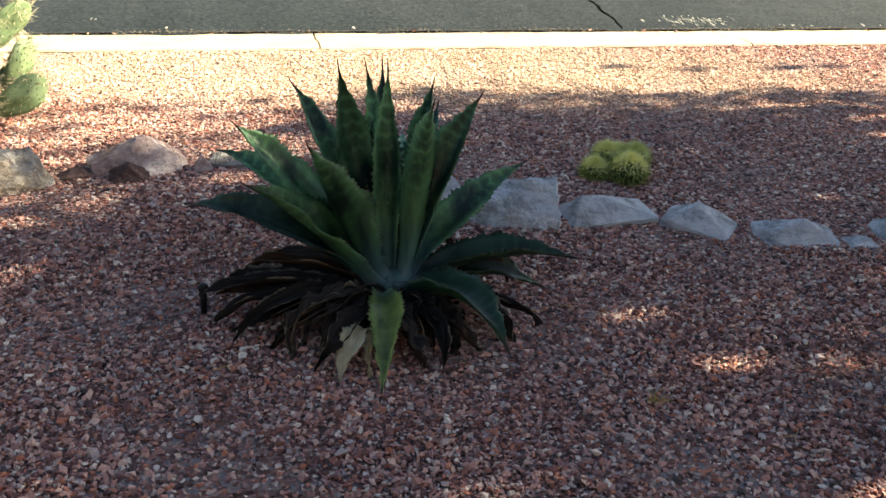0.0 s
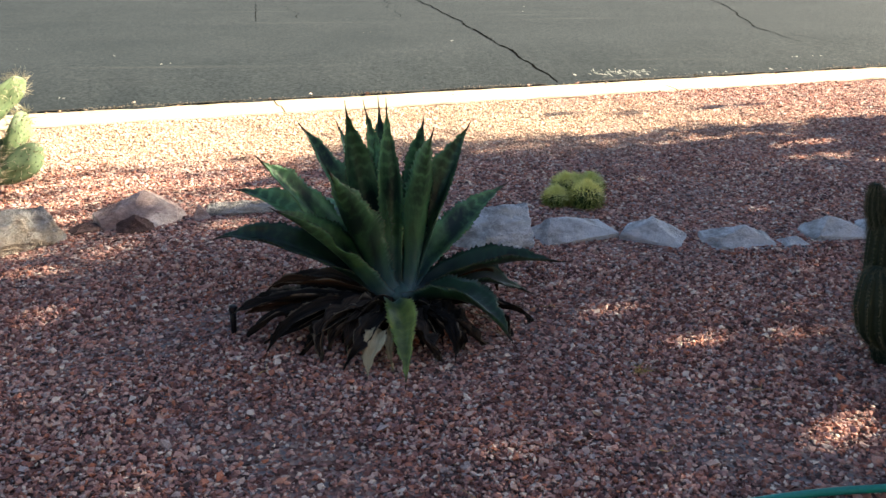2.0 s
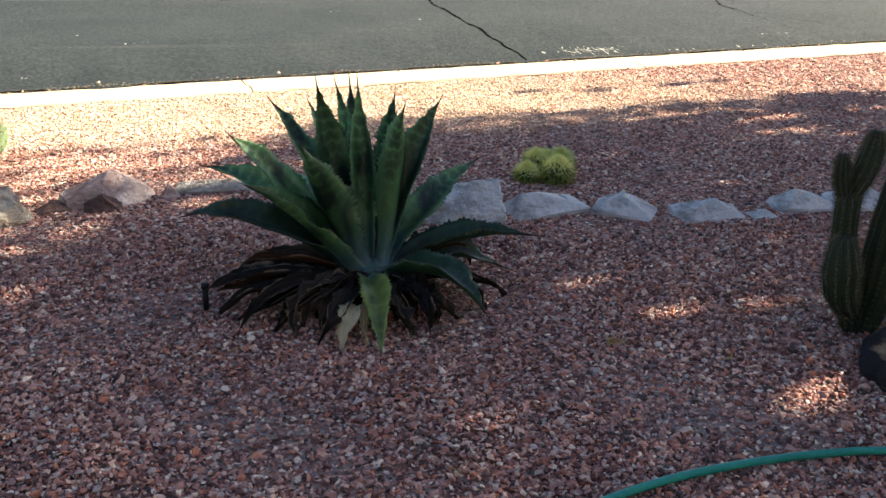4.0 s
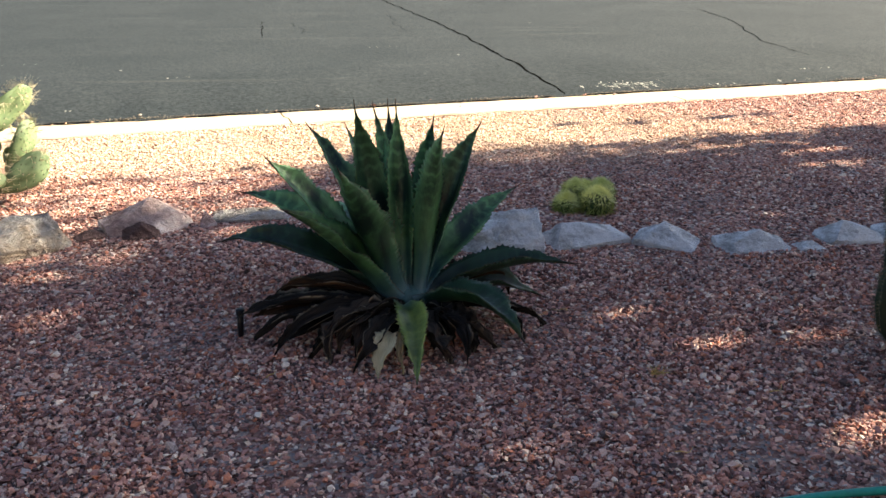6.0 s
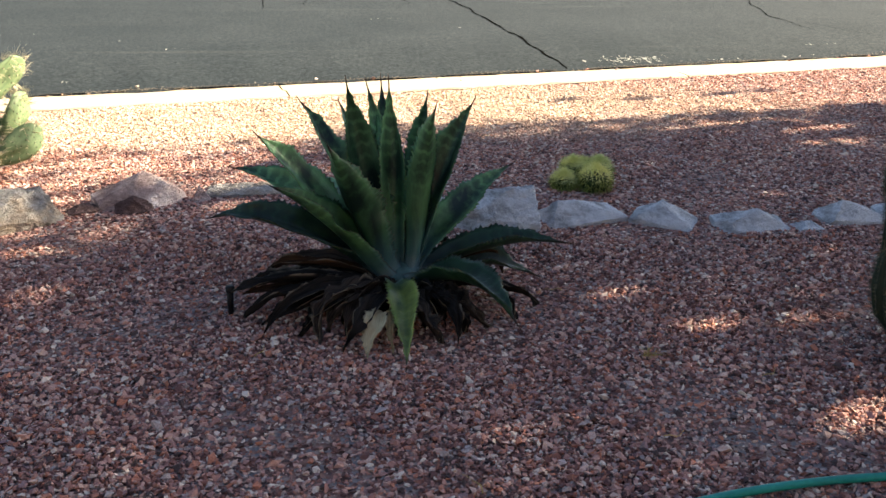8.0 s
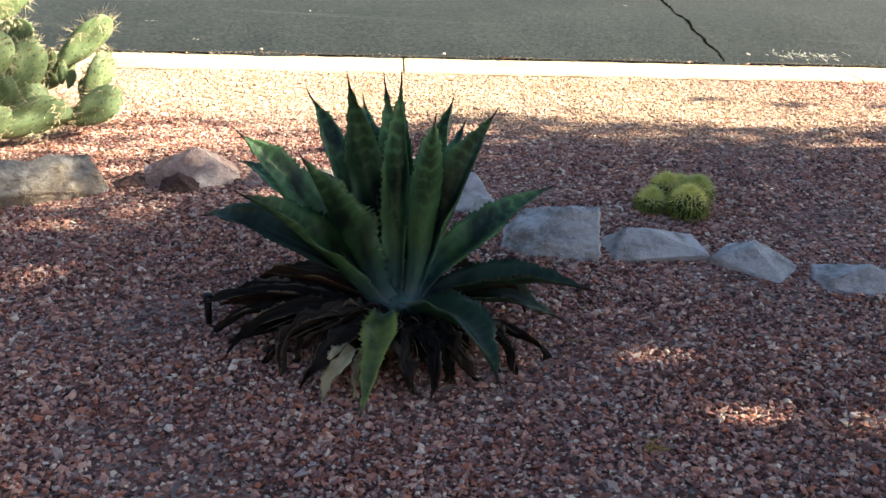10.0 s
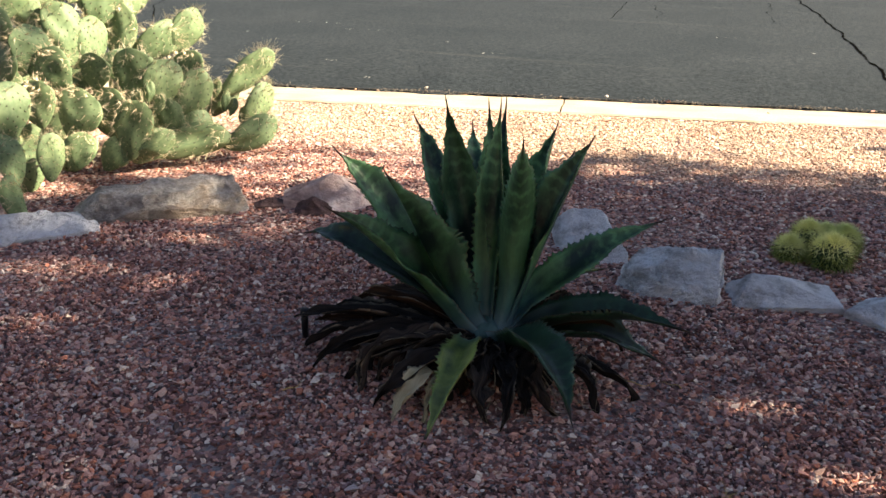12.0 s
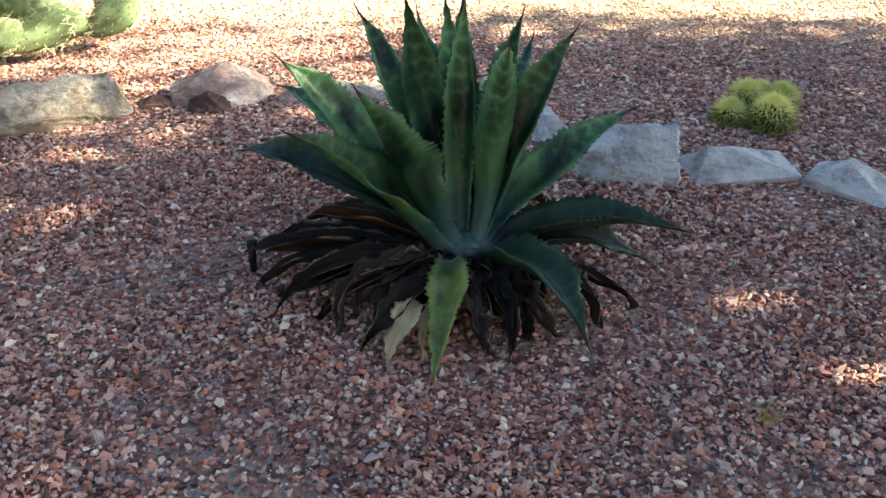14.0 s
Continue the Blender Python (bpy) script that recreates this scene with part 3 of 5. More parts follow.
def build_rocks():
    rock((-2.18, 2.97, 0), (0.56, 0.26, 0.080), 48, 1, GREY_STONE, "low pale grey boulder edging the gravel bed", rough=2.6, planes=((270, 55, 0.72), (90, 50, 0.8), (10, 42, 0.88), (185, 40, 0.9)))
    rock((-1.845, 3.42, 0), (0.74, 0.24, 0.132), 41, 12, TAN_STONE, "long grey and tan boulder with a flat top", rough=2.2,
         planes=((262, 78, 0.90), (0, 8, 0.96), (325, 30, 1.00), (180, 24, 0.94), (270, -16, 0.86), (222, 30, 0.98), (90, 40, 0.9), (188, 76, 0.95), (282, 38, 0.98)))
    rock((-1.245, 3.80, 0), (0.39, 0.25, 0.145), 30, 23, PINK_STONE, "pinkish white quartz boulder with a dark broken side", rough=0.8,
         planes=((292, 48, 0.64), (225, 40, 0.70), (0, 46, 0.78), (180, 58, 0.74), (90, 45, 0.85), (250, 8, 0.84), (330, 20, 0.88)))
    rock((-1.250, 3.672, 0), (0.16, 0.09, 0.068), 16, 29, RED_STONE, "dark red brown stone against the pink boulder", rough=1.2, planes=((268, 40, 0.80), (200, 50, 0.72), (345, 48, 0.74), (90, 40, 0.9)))
    rock((-1.465, 3.68, 0), (0.15, 0.08, 0.024), 30, 31, RED_STONE, "small dark stone beside the pink boulder", planes=((270, 60, 0.8), (0, 40, 0.86), (180, 40, 0.86)))
    rock((-0.985, 3.83, 0), (0.075, 0.06, 0.058), 10, 32, PINK_STONE, "small upright pinkish stone", planes=((285, 45, 0.7), (180, 40, 0.8), (10, 50, 0.72)))
    rock((-0.80, 3.95, 0), (0.36, 0.17, 0.032), 4, 33, TAN_STONE, "low flat tan stone half sunk in gravel", rough=2.4, planes=((270, 60, 0.76), (0, 40, 0.86), (180, 40, 0.86), (90, 40, 0.9)))
    rock((-0.085, 3.82, 0), (0.25, 0.23, 0.120), 22, 44, GREY_STONE, "pale grey boulder behind the agave", planes=((268, 55, 0.70), (200, 40, 0.86), (0, 30, 0.95), (90, 40, 0.9)))
    rock((0.050, 3.665, 0), (0.12, 0.13, 0.085), 30, 45, GREY_STONE, "small pale grey rock behind the agave", planes=((270, 45, 0.72), (180, 35, 0.8), (20, 35, 0.85)))
    rock((0.318, 3.445, 0), (0.36, 0.23, 0.152), 3, 58, GREY_STONE, "blocky pale grey limestone boulder", rough=1.9,
         planes=((198, 66, 0.80), (180, 28, 0.93), (276, 52, 0.80), (268, 8, 0.92), (228, 22, 0.84), (90, 30, 0.95), (0, 4, 0.97)))
    rock((0.694, 3.510, 0), (0.36, 0.19, 0.084), 17, 61, GREY_STONE, "wedge-shaped blue grey stone", rough=1.1, planes=((262, 52, 0.70), (0, 60, 0.74), (90, 45, 0.9), (180, 24, 0.92), (270, -10, 0.92)))
    rock((1.048, 3.470, 0), (0.27, 0.17, 0.088), -27, 72, GREY_STONE, "sloping pale grey stone", rough=1.1, planes=((285, 50, 0.72), (180, 50, 0.78), (0, 52, 0.66), (90, 45, 0.9)))
    rock((1.400, 3.385, 0), (0.31, 0.17, 0.084), -2, 84, GREY_STONE, "peaked pale grey stone in the row", rough=1.2, planes=((285, 46, 0.66), (186, 62, 0.72), (0, 46, 0.76), (90, 50, 0.8), (200, 25, 0.92)))
    rock((1.635, 3.355, 0), (0.12, 0.09, 0.034), 5, 85, GREY_STONE, "small flat pale stone in the row", planes=((275, 58, 0.78), (0, 44, 0.82), (180, 46, 0.8), (90, 50, 0.85)))
    rock((1.855, 3.465, 0), (0.25, 0.16, 0.080), 5, 96, GREY_STONE, "low angular grey stone in the row", rough=1.1, planes=((280, 55, 0.74), (180, 44, 0.82), (0, 60, 0.84), (90, 45, 0.9)))
    rock((2.150, 3.47, 0), (0.30, 0.18, 0.085), -10, 97, GREY_STONE, "low grey stone beside the column cactus", rough=1.1, planes=((280, 52, 0.76), (180, 50, 0.8), (0, 44, 0.8), (90, 45, 0.9)))
    bm = bmesh.new()
    bmesh.ops.create_icosphere(bm, subdivisions=5, radius=1)
    for v in bm.verts:
        d = v.co.copy()
        r = 1 + 0.10 * noise.noise(d * 1.6) + 0.035 * noise.noise(d * 6) + 0.012 * noise.noise(d * 22)
        r *= 1 / max(abs(d.x) ** 2.6 + abs(d.y) ** 2.6 + abs(d.z) ** 2.6, 0.2) ** 0.38
        v.co = Vector((d.x * 0.30 * r, d.y * 0.24 * r, 0.01 + d.z * 0.140 * r))
    ob = part("boulder", bm, BLACK_STONE, None)
    ob.location = (1.67, 1.93, -0.015)
    tagged(ob, "rounded black lava boulder with dry grass against it", "rock")


# ---- agave ----
CROWN = Vector((-0.09, 2.70, 0.0))


# Half-width of a leaf along its length: clasping foot, broad middle, long drawn-out point.
BLADE_T = (0.0, 0.06, 0.16, 0.30, 0.42, 0.54, 0.64, 0.72, 0.79, 0.85, 0.90, 0.95, 1.0)
BLADE_W = (0.66, 0.63, 0.70, 0.88, 0.98, 0.97, 0.84, 0.67, 0.49, 0.32, 0.19, 0.085, 0.02)


def leaf_mesh(name, pts, width, cup, twist, mat, parent, rng, tooth=0.014, ragged=0.0, thick=0.020, fold=0.0, face=None, roll=0.0, curl=0.0):
    """A channelled, toothed leaf along a bezier of four points. cup: how far the margins rise, as an angle in radians; roll turns its face to the south."""
    p0, p1, p2, p3 = pts
    n, m = 96, 10
    flat_dir = Vector((p3.x - p0.x, p3.y - p0.y, 0))
    if flat_dir.length < 0.02:
        flat_dir = Vector((1, 0, 0))
    out = flat_dir.normalized()
    if face is not None:
        out = Vector((math.cos(radians(face)), math.sin(radians(face)), 0))
    side0 = Vector((-out.y, out.x, 0))
    south = Vector((0, -1, 0))

    def axes(t):
        way = (bezier(p0, p1, p2, p3, min(1, t + 0.01)) - bezier(p0, p1, p2, p3, max(0, t - 0.01))).normalized()
        side = (side0 - way * side0.dot(way)).normalized()
        return way, side, side.cross(way)

    way, side, up = axes(0.0)
    sign = -1 if up.dot(-out + Vector((0, 0, 0.6))) < 0 else 1
    way, side, up = axes(0.5)
    if (Matrix.Rotation(0.2, 3, way) @ (up * sign)).dot(south) < (up * sign).dot(south):
        roll = -roll
    verts, uvs, faces = [], [], []
    phase = rng.uniform(0, 50)
    lean = rng.uniform(-0.25, 0.25)
    for i in range(n + 1):
        t = i / n
        p = bezier(p0, p1, p2, p3, t)
        way, side, up = axes(t)
        spin = Matrix.Rotation(roll * min(1.0, 0.35 + 1.3 * t) + twist * t, 3, way)
        side, up = spin @ side, spin @ up * sign
        p = p + up * (curl * max(0.0, t - 0.72) ** 2) + side * (0.010 * noise.noise((t * 3.0, phase, 4.0)) + 0.12 * lean * max(0.0, t - 0.8) ** 2)
        w = 0.5 * width * float(np.interp(t, BLADE_T, BLADE_W)) * (1 + 0.07 * noise.noise((t * 5.5, phase, 2.0)))
        bend = max(0.06, cup * (1 - 0.15 * t) + fold * t)
        # Out from the midrib: how far across and how high, with the sharpest turn at the rib.
        channel = [(0.0, 0.0)]
        for j in range(m // 2):
            slope = bend * ((j + 0.5) / (m // 2)) ** 0.4
            channel.append((channel[-1][0] + math.cos(slope) * 2 / m, channel[-1][1] + math.sin(slope) * 2 / m))
        for k in range(2 * m):
            upper = k <= m
            u = (k / m if upper else 2 - k / m) * 2 - 1
            edge = abs(u) > 0.999
            ww = w
            if edge and 0.10 < t < 0.93:
                beat = (0.0, 0.30, 1.0)[(i + int(phase + u)) % 3]
                ww += tooth * beat * max(0.15, 0.62 + 0.8 * noise.noise((t * 27, phase, u * 3))) * min(1, (1 - t) * 2.6)
                ww += 0.003 * math.sin(t * 60 + phase)
            ww *= 1 + ragged * noise.noise((t * 9, phase, u * 2))
            run, lift = channel[abs(k - m // 2) if upper else abs(2 * m - m // 2 - k)]
            across = side * (ww * run * (1 if u > 0 else -1))
            # One margin stands higher than the other, and both ripple.
            rise = up * (ww * lift * (1 + lean * (1 if u > 0 else -1)))
            wave = up * (0.026 * width / 0.12 * abs(u) ** 2 * noise.noise((t * 6, u * 1.5, phase)) * min(1, 3 * t) * min(1, 4 * (1 - t)) + ragged * 0.05 * noise.noise((t * 5, u * 2, phase + 9)))
            body = 0 if upper else -thick * (1 - u * u) * (1.3 - t) ** 1.1 - 0.0012
            if edge:
                body = -0.0006
            verts.append(p + across + rise + wave + up * body)
            uvs.append(((u + 1) / 2, t))
        if i:
            a0, b0, c = (i - 1) * 2 * m, i * 2 * m, 2 * m
            faces += [(a0 + k, a0 + (k + 1) % c, b0 + (k + 1) % c, b0 + k) for k in range(c)]
    faces.append(tuple(range(2 * m)))
    faces.append(tuple(range(n * 2 * m, (n + 1) * 2 * m))[::-1])
    return mesh_object(name, verts, faces, mat, parent, True, uvs)


def build_agave():
    rng = random.Random(11)
    plant = thing("agave", CROWN, "large dark green agave with toothed leaves and dead skirt", "agave")
    # The short stem under the rosette, hidden among dead leaves.
    bm = bmesh.new()
    bmesh.ops.create_uvsphere(bm, u_segments=20, v_segments=12, radius=1)
    for v in bm.verts:
        r = 1 + 0.12 * noise.noise(v.co * 4)
        v.co = Vector((v.co.x * 0.085 * r, v.co.y * 0.085 * r, 0.03 + v.co.z * 0.065 * r))
    part("stem", bm, DEAD_DARK, plant, "dark rotted stem")
    # Pale sheathing bases from which the leaves rise.
    bm = bmesh.new()
    bmesh.ops.create_uvsphere(bm, u_segments=28, v_segments=12, radius=1)
    for v in bm.verts:
        a = math.atan2(v.co.y, v.co.x)
        r = 1 + 0.10 * math.cos(7 * a + 0.4) + 0.05 * noise.noise(v.co * 3)
        v.co = Vector((v.co.x * 0.062 * r, v.co.y * 0.062 * r, 0.10 + v.co.z * 0.034 * r))
    part("leaf_base", bm, LEAF_BASE, plant, "pale waxy leaf bases")

    def leaf(tip, mid, width, cup=1.0, mat=AGAVE, root=0.05, z=0.10, face=None, roll=0.0, twist=0.0, fold=0.0, spine=0.034, curl=0.0, label="", start=None):
        """A leaf from the crown through mid, half way along it, to the point of its spine at tip."""
        end, half = Vector(tip) - CROWN, Vector(mid) - CROWN
        flat = Vector((half.x, half.y, 0))
        out = flat.normalized() if flat.length > 0.01 else Vector((0, 1, 0))
        begin = out * root + Vector((0, 0, z)) if start is None else Vector(start) - CROWN
        bow = (half - begin * 0.25 - end * 0.25) * 2
        p1, p2 = begin + (bow - begin) * 0.667, end + (bow - end) * 0.667
        ob = leaf_mesh("leaf", (begin, p1, p2, end), width, cup, twist, mat, plant, rng, fold=fold, face=face, roll=roll, curl=curl)
        tagged(ob, label)
        tail = [v.co for v in ob.data.vertices][-20:]
        end = sum(tail, Vector()) / len(tail)
        way = (end - sum((v.co for v in ob.data.vertices[-100:-80]), Vector()) / 20).normalized()
        v, f = tube([end - way * 0.010, end + way * spine * 0.3, end + way * spine * 0.75 + Vector((0, 0, 0.003)), end + way * spine], [0.0030, 0.0022, 0.0011, 0.0003], 6)
        mesh_object("terminal_spine", v, f, SPINE_DARK, ob)
        return ob

    # Upright heart of the rosette.
    leaf((-0.128, 2.841, 0.728), (-0.112, 2.775, 0.43), 0.130, 1.25, root=0.015, face=82)
    leaf((-0.198, 2.956, 0.700), (-0.150, 2.850, 0.42), 0.115, 0.9, root=0.03, face=105)
    leaf((-0.151, 2.968, 0.709), (-0.122, 2.860, 0.43), 0.110, 0.9, root=0.03, face=80)
    leaf((-0.262, 2.765, 0.742), (-0.214, 2.800, 0.46), 0.160, 1.1, root=0.035, face=105)
    leaf((-0.301, 3.095, 0.604), (-0.215, 2.910, 0.41), 0.135, 0.85, root=0.04)
    leaf((0.007, 2.959, 0.655), (-0.028, 2.850, 0.43), 0.140, 1.2, root=0.03, face=72)
    leaf((0.022, 2.606, 0.694), (-0.015, 2.690, 0.44), 0.135, 1.05, root=0.035, face=-80)
    leaf((0.022, 3.130, 0.539), (-0.020, 2.920, 0.37), 0.125, 0.8, root=0.045, face=60)
    leaf((0.154, 2.794, 0.664), (0.062, 2.775, 0.46), 0.145, 1.15, root=0.04, face=55)
    leaf((-0.428, 2.926, 0.645), (-0.285, 2.830, 0.43), 0.150, 1.15, root=0.045, face=128)
    # Spreading leaves.
    leaf((-0.304, 2.469, 0.606), (-0.235, 2.590, 0.38), 0.185, 1.0, AGAVE_MID, root=0.05, face=250)
    leaf((-0.535, 2.629, 0.606), (-0.385, 2.675, 0.42), 0.145, 0.7, root=0.05, roll=0.35)
    leaf((-0.474, 2.473, 0.481), (-0.315, 2.570, 0.33), 0.155, 1.0, AGAVE_MID, root=0.055, roll=0.3)
    leaf((-0.676, 2.967, 0.402), (-0.430, 2.840, 0.33), 0.150, 1.0, root=0.06, roll=0.4)
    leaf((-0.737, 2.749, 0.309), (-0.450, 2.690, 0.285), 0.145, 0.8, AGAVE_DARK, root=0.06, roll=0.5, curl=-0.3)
    leaf((0.325, 3.049, 0.383), (0.115, 2.880, 0.275), 0.125, 0.65, root=0.055, roll=0.45)
    leaf((0.154, 3.079, 0.190), (0.040, 2.880, 0.190), 0.11, 0.7, AGAVE_LIME, root=0.06, label="yellowing leaf")
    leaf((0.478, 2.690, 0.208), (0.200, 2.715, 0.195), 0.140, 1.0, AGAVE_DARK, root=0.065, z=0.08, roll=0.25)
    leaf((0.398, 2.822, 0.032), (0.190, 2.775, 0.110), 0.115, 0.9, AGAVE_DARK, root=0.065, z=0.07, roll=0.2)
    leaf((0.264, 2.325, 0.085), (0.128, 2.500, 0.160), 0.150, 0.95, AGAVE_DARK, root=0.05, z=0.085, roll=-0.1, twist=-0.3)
    leaf((-0.080, 2.188, 0.006), (-0.080, 2.420, 0.115), 0.112, 0.85, AGAVE_LIME, twist=0.5, start=(-0.120, 2.600, 0.100), label="yellow-green leaf bent down to the gravel")
    leaf((-0.10, 3.25, 0.40), (-0.10, 2.96, 0.32), 0.13, 0.8, root=0.06)
    leaf((-0.40, 3.20, 0.30), (-0.26, 2.93, 0.27), 0.13, 0.8, root=0.06)

    def dead(azimuth, reach, width, high, mat, lift=0.012, ragged=0.3, cup=1.25, bend=0.0, label="shrivelled dead leaf", arch=0.45):
        """A dead leaf from the stem outwards: high is how far it arches over the gravel, bend how far it swings aside on its way."""
        a = radians(azimuth)
        out = Vector((math.cos(a), math.sin(a), 0))
        across = Vector((-out.y, out.x, 0))
        begin = out * 0.055 + Vector((0, 0, rng.uniform(0.045, 0.075)))
        end = out * reach + Vector((0, 0, lift))
        p1 = begin + out * reach * 0.35 + Vector((0, 0, high)) + across * bend * 0.6
        p2 = begin + out * reach * (0.5 + arch * 0.7) + Vector((0, 0, high * 0.9)) + across * bend
        ob = leaf_mesh("dead_leaf", (begin, p1, p2, end), width, cup, rng.uniform(-0.9, 0.9), mat, plant, rng, 0.005, ragged, 0.006)
        return tagged(ob, label)

    # Long dried leaves held off the ground to the west.
    dead(197, 0.59, 0.090, 0.060, DEAD_DARK, 0.105, 0.15, 0.9, -0.03)
    dead(192, 0.54, 0.055, 0.040, DEAD_ORANGE, 0.075, 0.15, 0.8, -0.02, "dried orange brown leaf")
    dead(173, 0.48, 0.060, 0.085, DEAD_ORANGE, 0.070, 0.20, 1.0, 0.03, "dried orange brown leaf")
    dead(164, 0.44, 0.075, 0.085, DEAD_GREY, 0.050, 0.25, 1.0, label="grey weathered dead leaf")
    dead(201, 0.55, 0.085, 0.035, DEAD_DARK, 0.030, 0.3, 0.9)
    dead(180, 0.52, 0.080, 0.065, DEAD_DARK, 0.070, 0.25, 0.9, 0.02)
    dead(168, 0.40, 0.110, 0.060, DEAD_DARK, 0.030, 0.3, 0.9)
    dead(186, 0.40, 0.120, 0.030, DEAD_DARK, 0.020, 0.3, 0.8)
    dead(207, 0.50, 0.090, 0.040, DEAD_DARK, 0.012, 0.35, 0.9, 0.03)
    dead(217, 0.37, 0.110, 0.035, DEAD_DARK, 0.006, 0.5, 0.8, -0.03)
    dead(228, 0.36, 0.105, 0.050, DEAD_GREY, 0.004, 0.5, 0.8, 0.03, "grey weathered dead leaf")
    dead(238, 0.34, 0.105, 0.045, DEAD_GREY, 0.004, 0.6, 0.8, label="grey weathered dead leaf")
    dead(213, 0.53, 0.085, 0.085, DEAD_DARK, 0.008, 0.15, 1.1, -0.03, arch=0.25)
    dead(222, 0.44, 0.060, 0.060, DEAD_DARK, 0.006, 0.4, 0.9, 0.05)
    # Curled and split leaves hanging over the gravel.
    dead(233, 0.43, 0.080, 0.065, DEAD_GREY, 0.004, 0.7, 1.0, -0.06, "grey weathered dead leaf")
    dead(245, 0.44, 0.085, 0.070, DEAD_DARK, 0.004, 0.6, 1.0, 0.05)
    dead(251, 0.32, 0.085, 0.020, DEAD_DARK, 0.004, 0.8, 0.9, -0.04)
    dead(266, 0.30, 0.080, 0.015, DEAD_DARK, 0.004, 0.8, 0.9, 0.04)
    dead(290, 0.38, 0.080, 0.035, DEAD_GREY, 0.004, 0.7, 1.0, -0.05, "grey weathered dead leaf")
    dead(294, 0.42, 0.065, 0.065, DEAD_DARK, 0.004, 0.6, 1.0, 0.05)
    dead(306, 0.34, 0.095, 0.055, DEAD_DARK, 0.004, 0.7, 0.9)
    dead(319, 0.38, 0.080, 0.050, DEAD_GREY, 0.004, 0.6, 1.0, -0.05, "grey weathered dead leaf")
    dead(333, 0.42, 0.080, 0.045, DEAD_DARK, 0.004, 0.5, 1.0, 0.05)
    dead(350, 0.47, 0.060, 0.040, DEAD_DARK, 0.006, 0.4, 1.0)
    dead(22, 0.40, 0.090, 0.110, DEAD_ORANGE, 0.030, 0.2, 0.8, label="dried tan leaf")
    dead(40, 0.38, 0.080, 0.080, DEAD_GREY, 0.020, label="grey weathered dead leaf")
    for azimuth in (62, 100, 140, 154):
        dead(azimuth, 0.40, 0.080, 0.08, DEAD_DARK)
    for k in range(9):
        dead(208 + 16 * k + rng.uniform(-5, 5), rng.uniform(0.22, 0.29), rng.uniform(0.085, 0.12), rng.uniform(0.01, 0.04), DEAD_DARK, 0.002, 0.7, 0.8)
    # Bleached fibres left where leaf margins have split away.
    for n in range(12):
        a = radians(rng.uniform(195, 345))
        out, across = Vector((math.cos(a), math.sin(a), 0)), Vector((-math.sin(a), math.cos(a), 0))
        r0, r1 = rng.uniform(0.20, 0.28), rng.uniform(0.34, 0.44)
        a0, a1, a2 = out * r0 + Vector((0, 0, rng.uniform(0.05, 0.10))), out * (r0 + r1) / 2 + across * rng.uniform(-0.09, 0.09) + Vector((0, 0, rng.uniform(0.02, 0.08))), out * r1 + across * rng.uniform(-0.10, 0.10) + Vector((0, 0, 0.006))
        v, f = tube([bezier(a0, a0.lerp(a1, 0.6), a1.lerp(a2, 0.4), a2, k / 8) for k in range(9)], [0.0015 * (1.1 - k / 9) for k in range(9)], 5)
        mesh_object("dry_fibre", v, f, FIBRE, plant)
    own = random.Random(77)
    for points, width, ragged in ((((-0.060, -0.29, 0.085), (-0.075, -0.33, 0.095), (-0.098, -0.39, 0.055), (-0.108, -0.450, 0.004)), 0.088, 0.10),
                                        (((-0.03, -0.25, 0.09), (-0.035, -0.31, 0.09), (-0.045, -0.37, 0.05), (-0.03, -0.42, 0.004)), 0.030, 0.4)):
        ob = leaf_mesh("dead_leaf", [Vector(p) for p in points], width, 0.7, 0.3, DEAD_CREAM, plant, own, 0.003, ragged, 0.004)
        tagged(ob, "bleached cream dead leaf")


# ---- prickly pear ----
PEAR_FRONT, PEAR_RIGHT = Vector((0.60, -0.80, 0)), Vector((0.80, 0.60, 0))


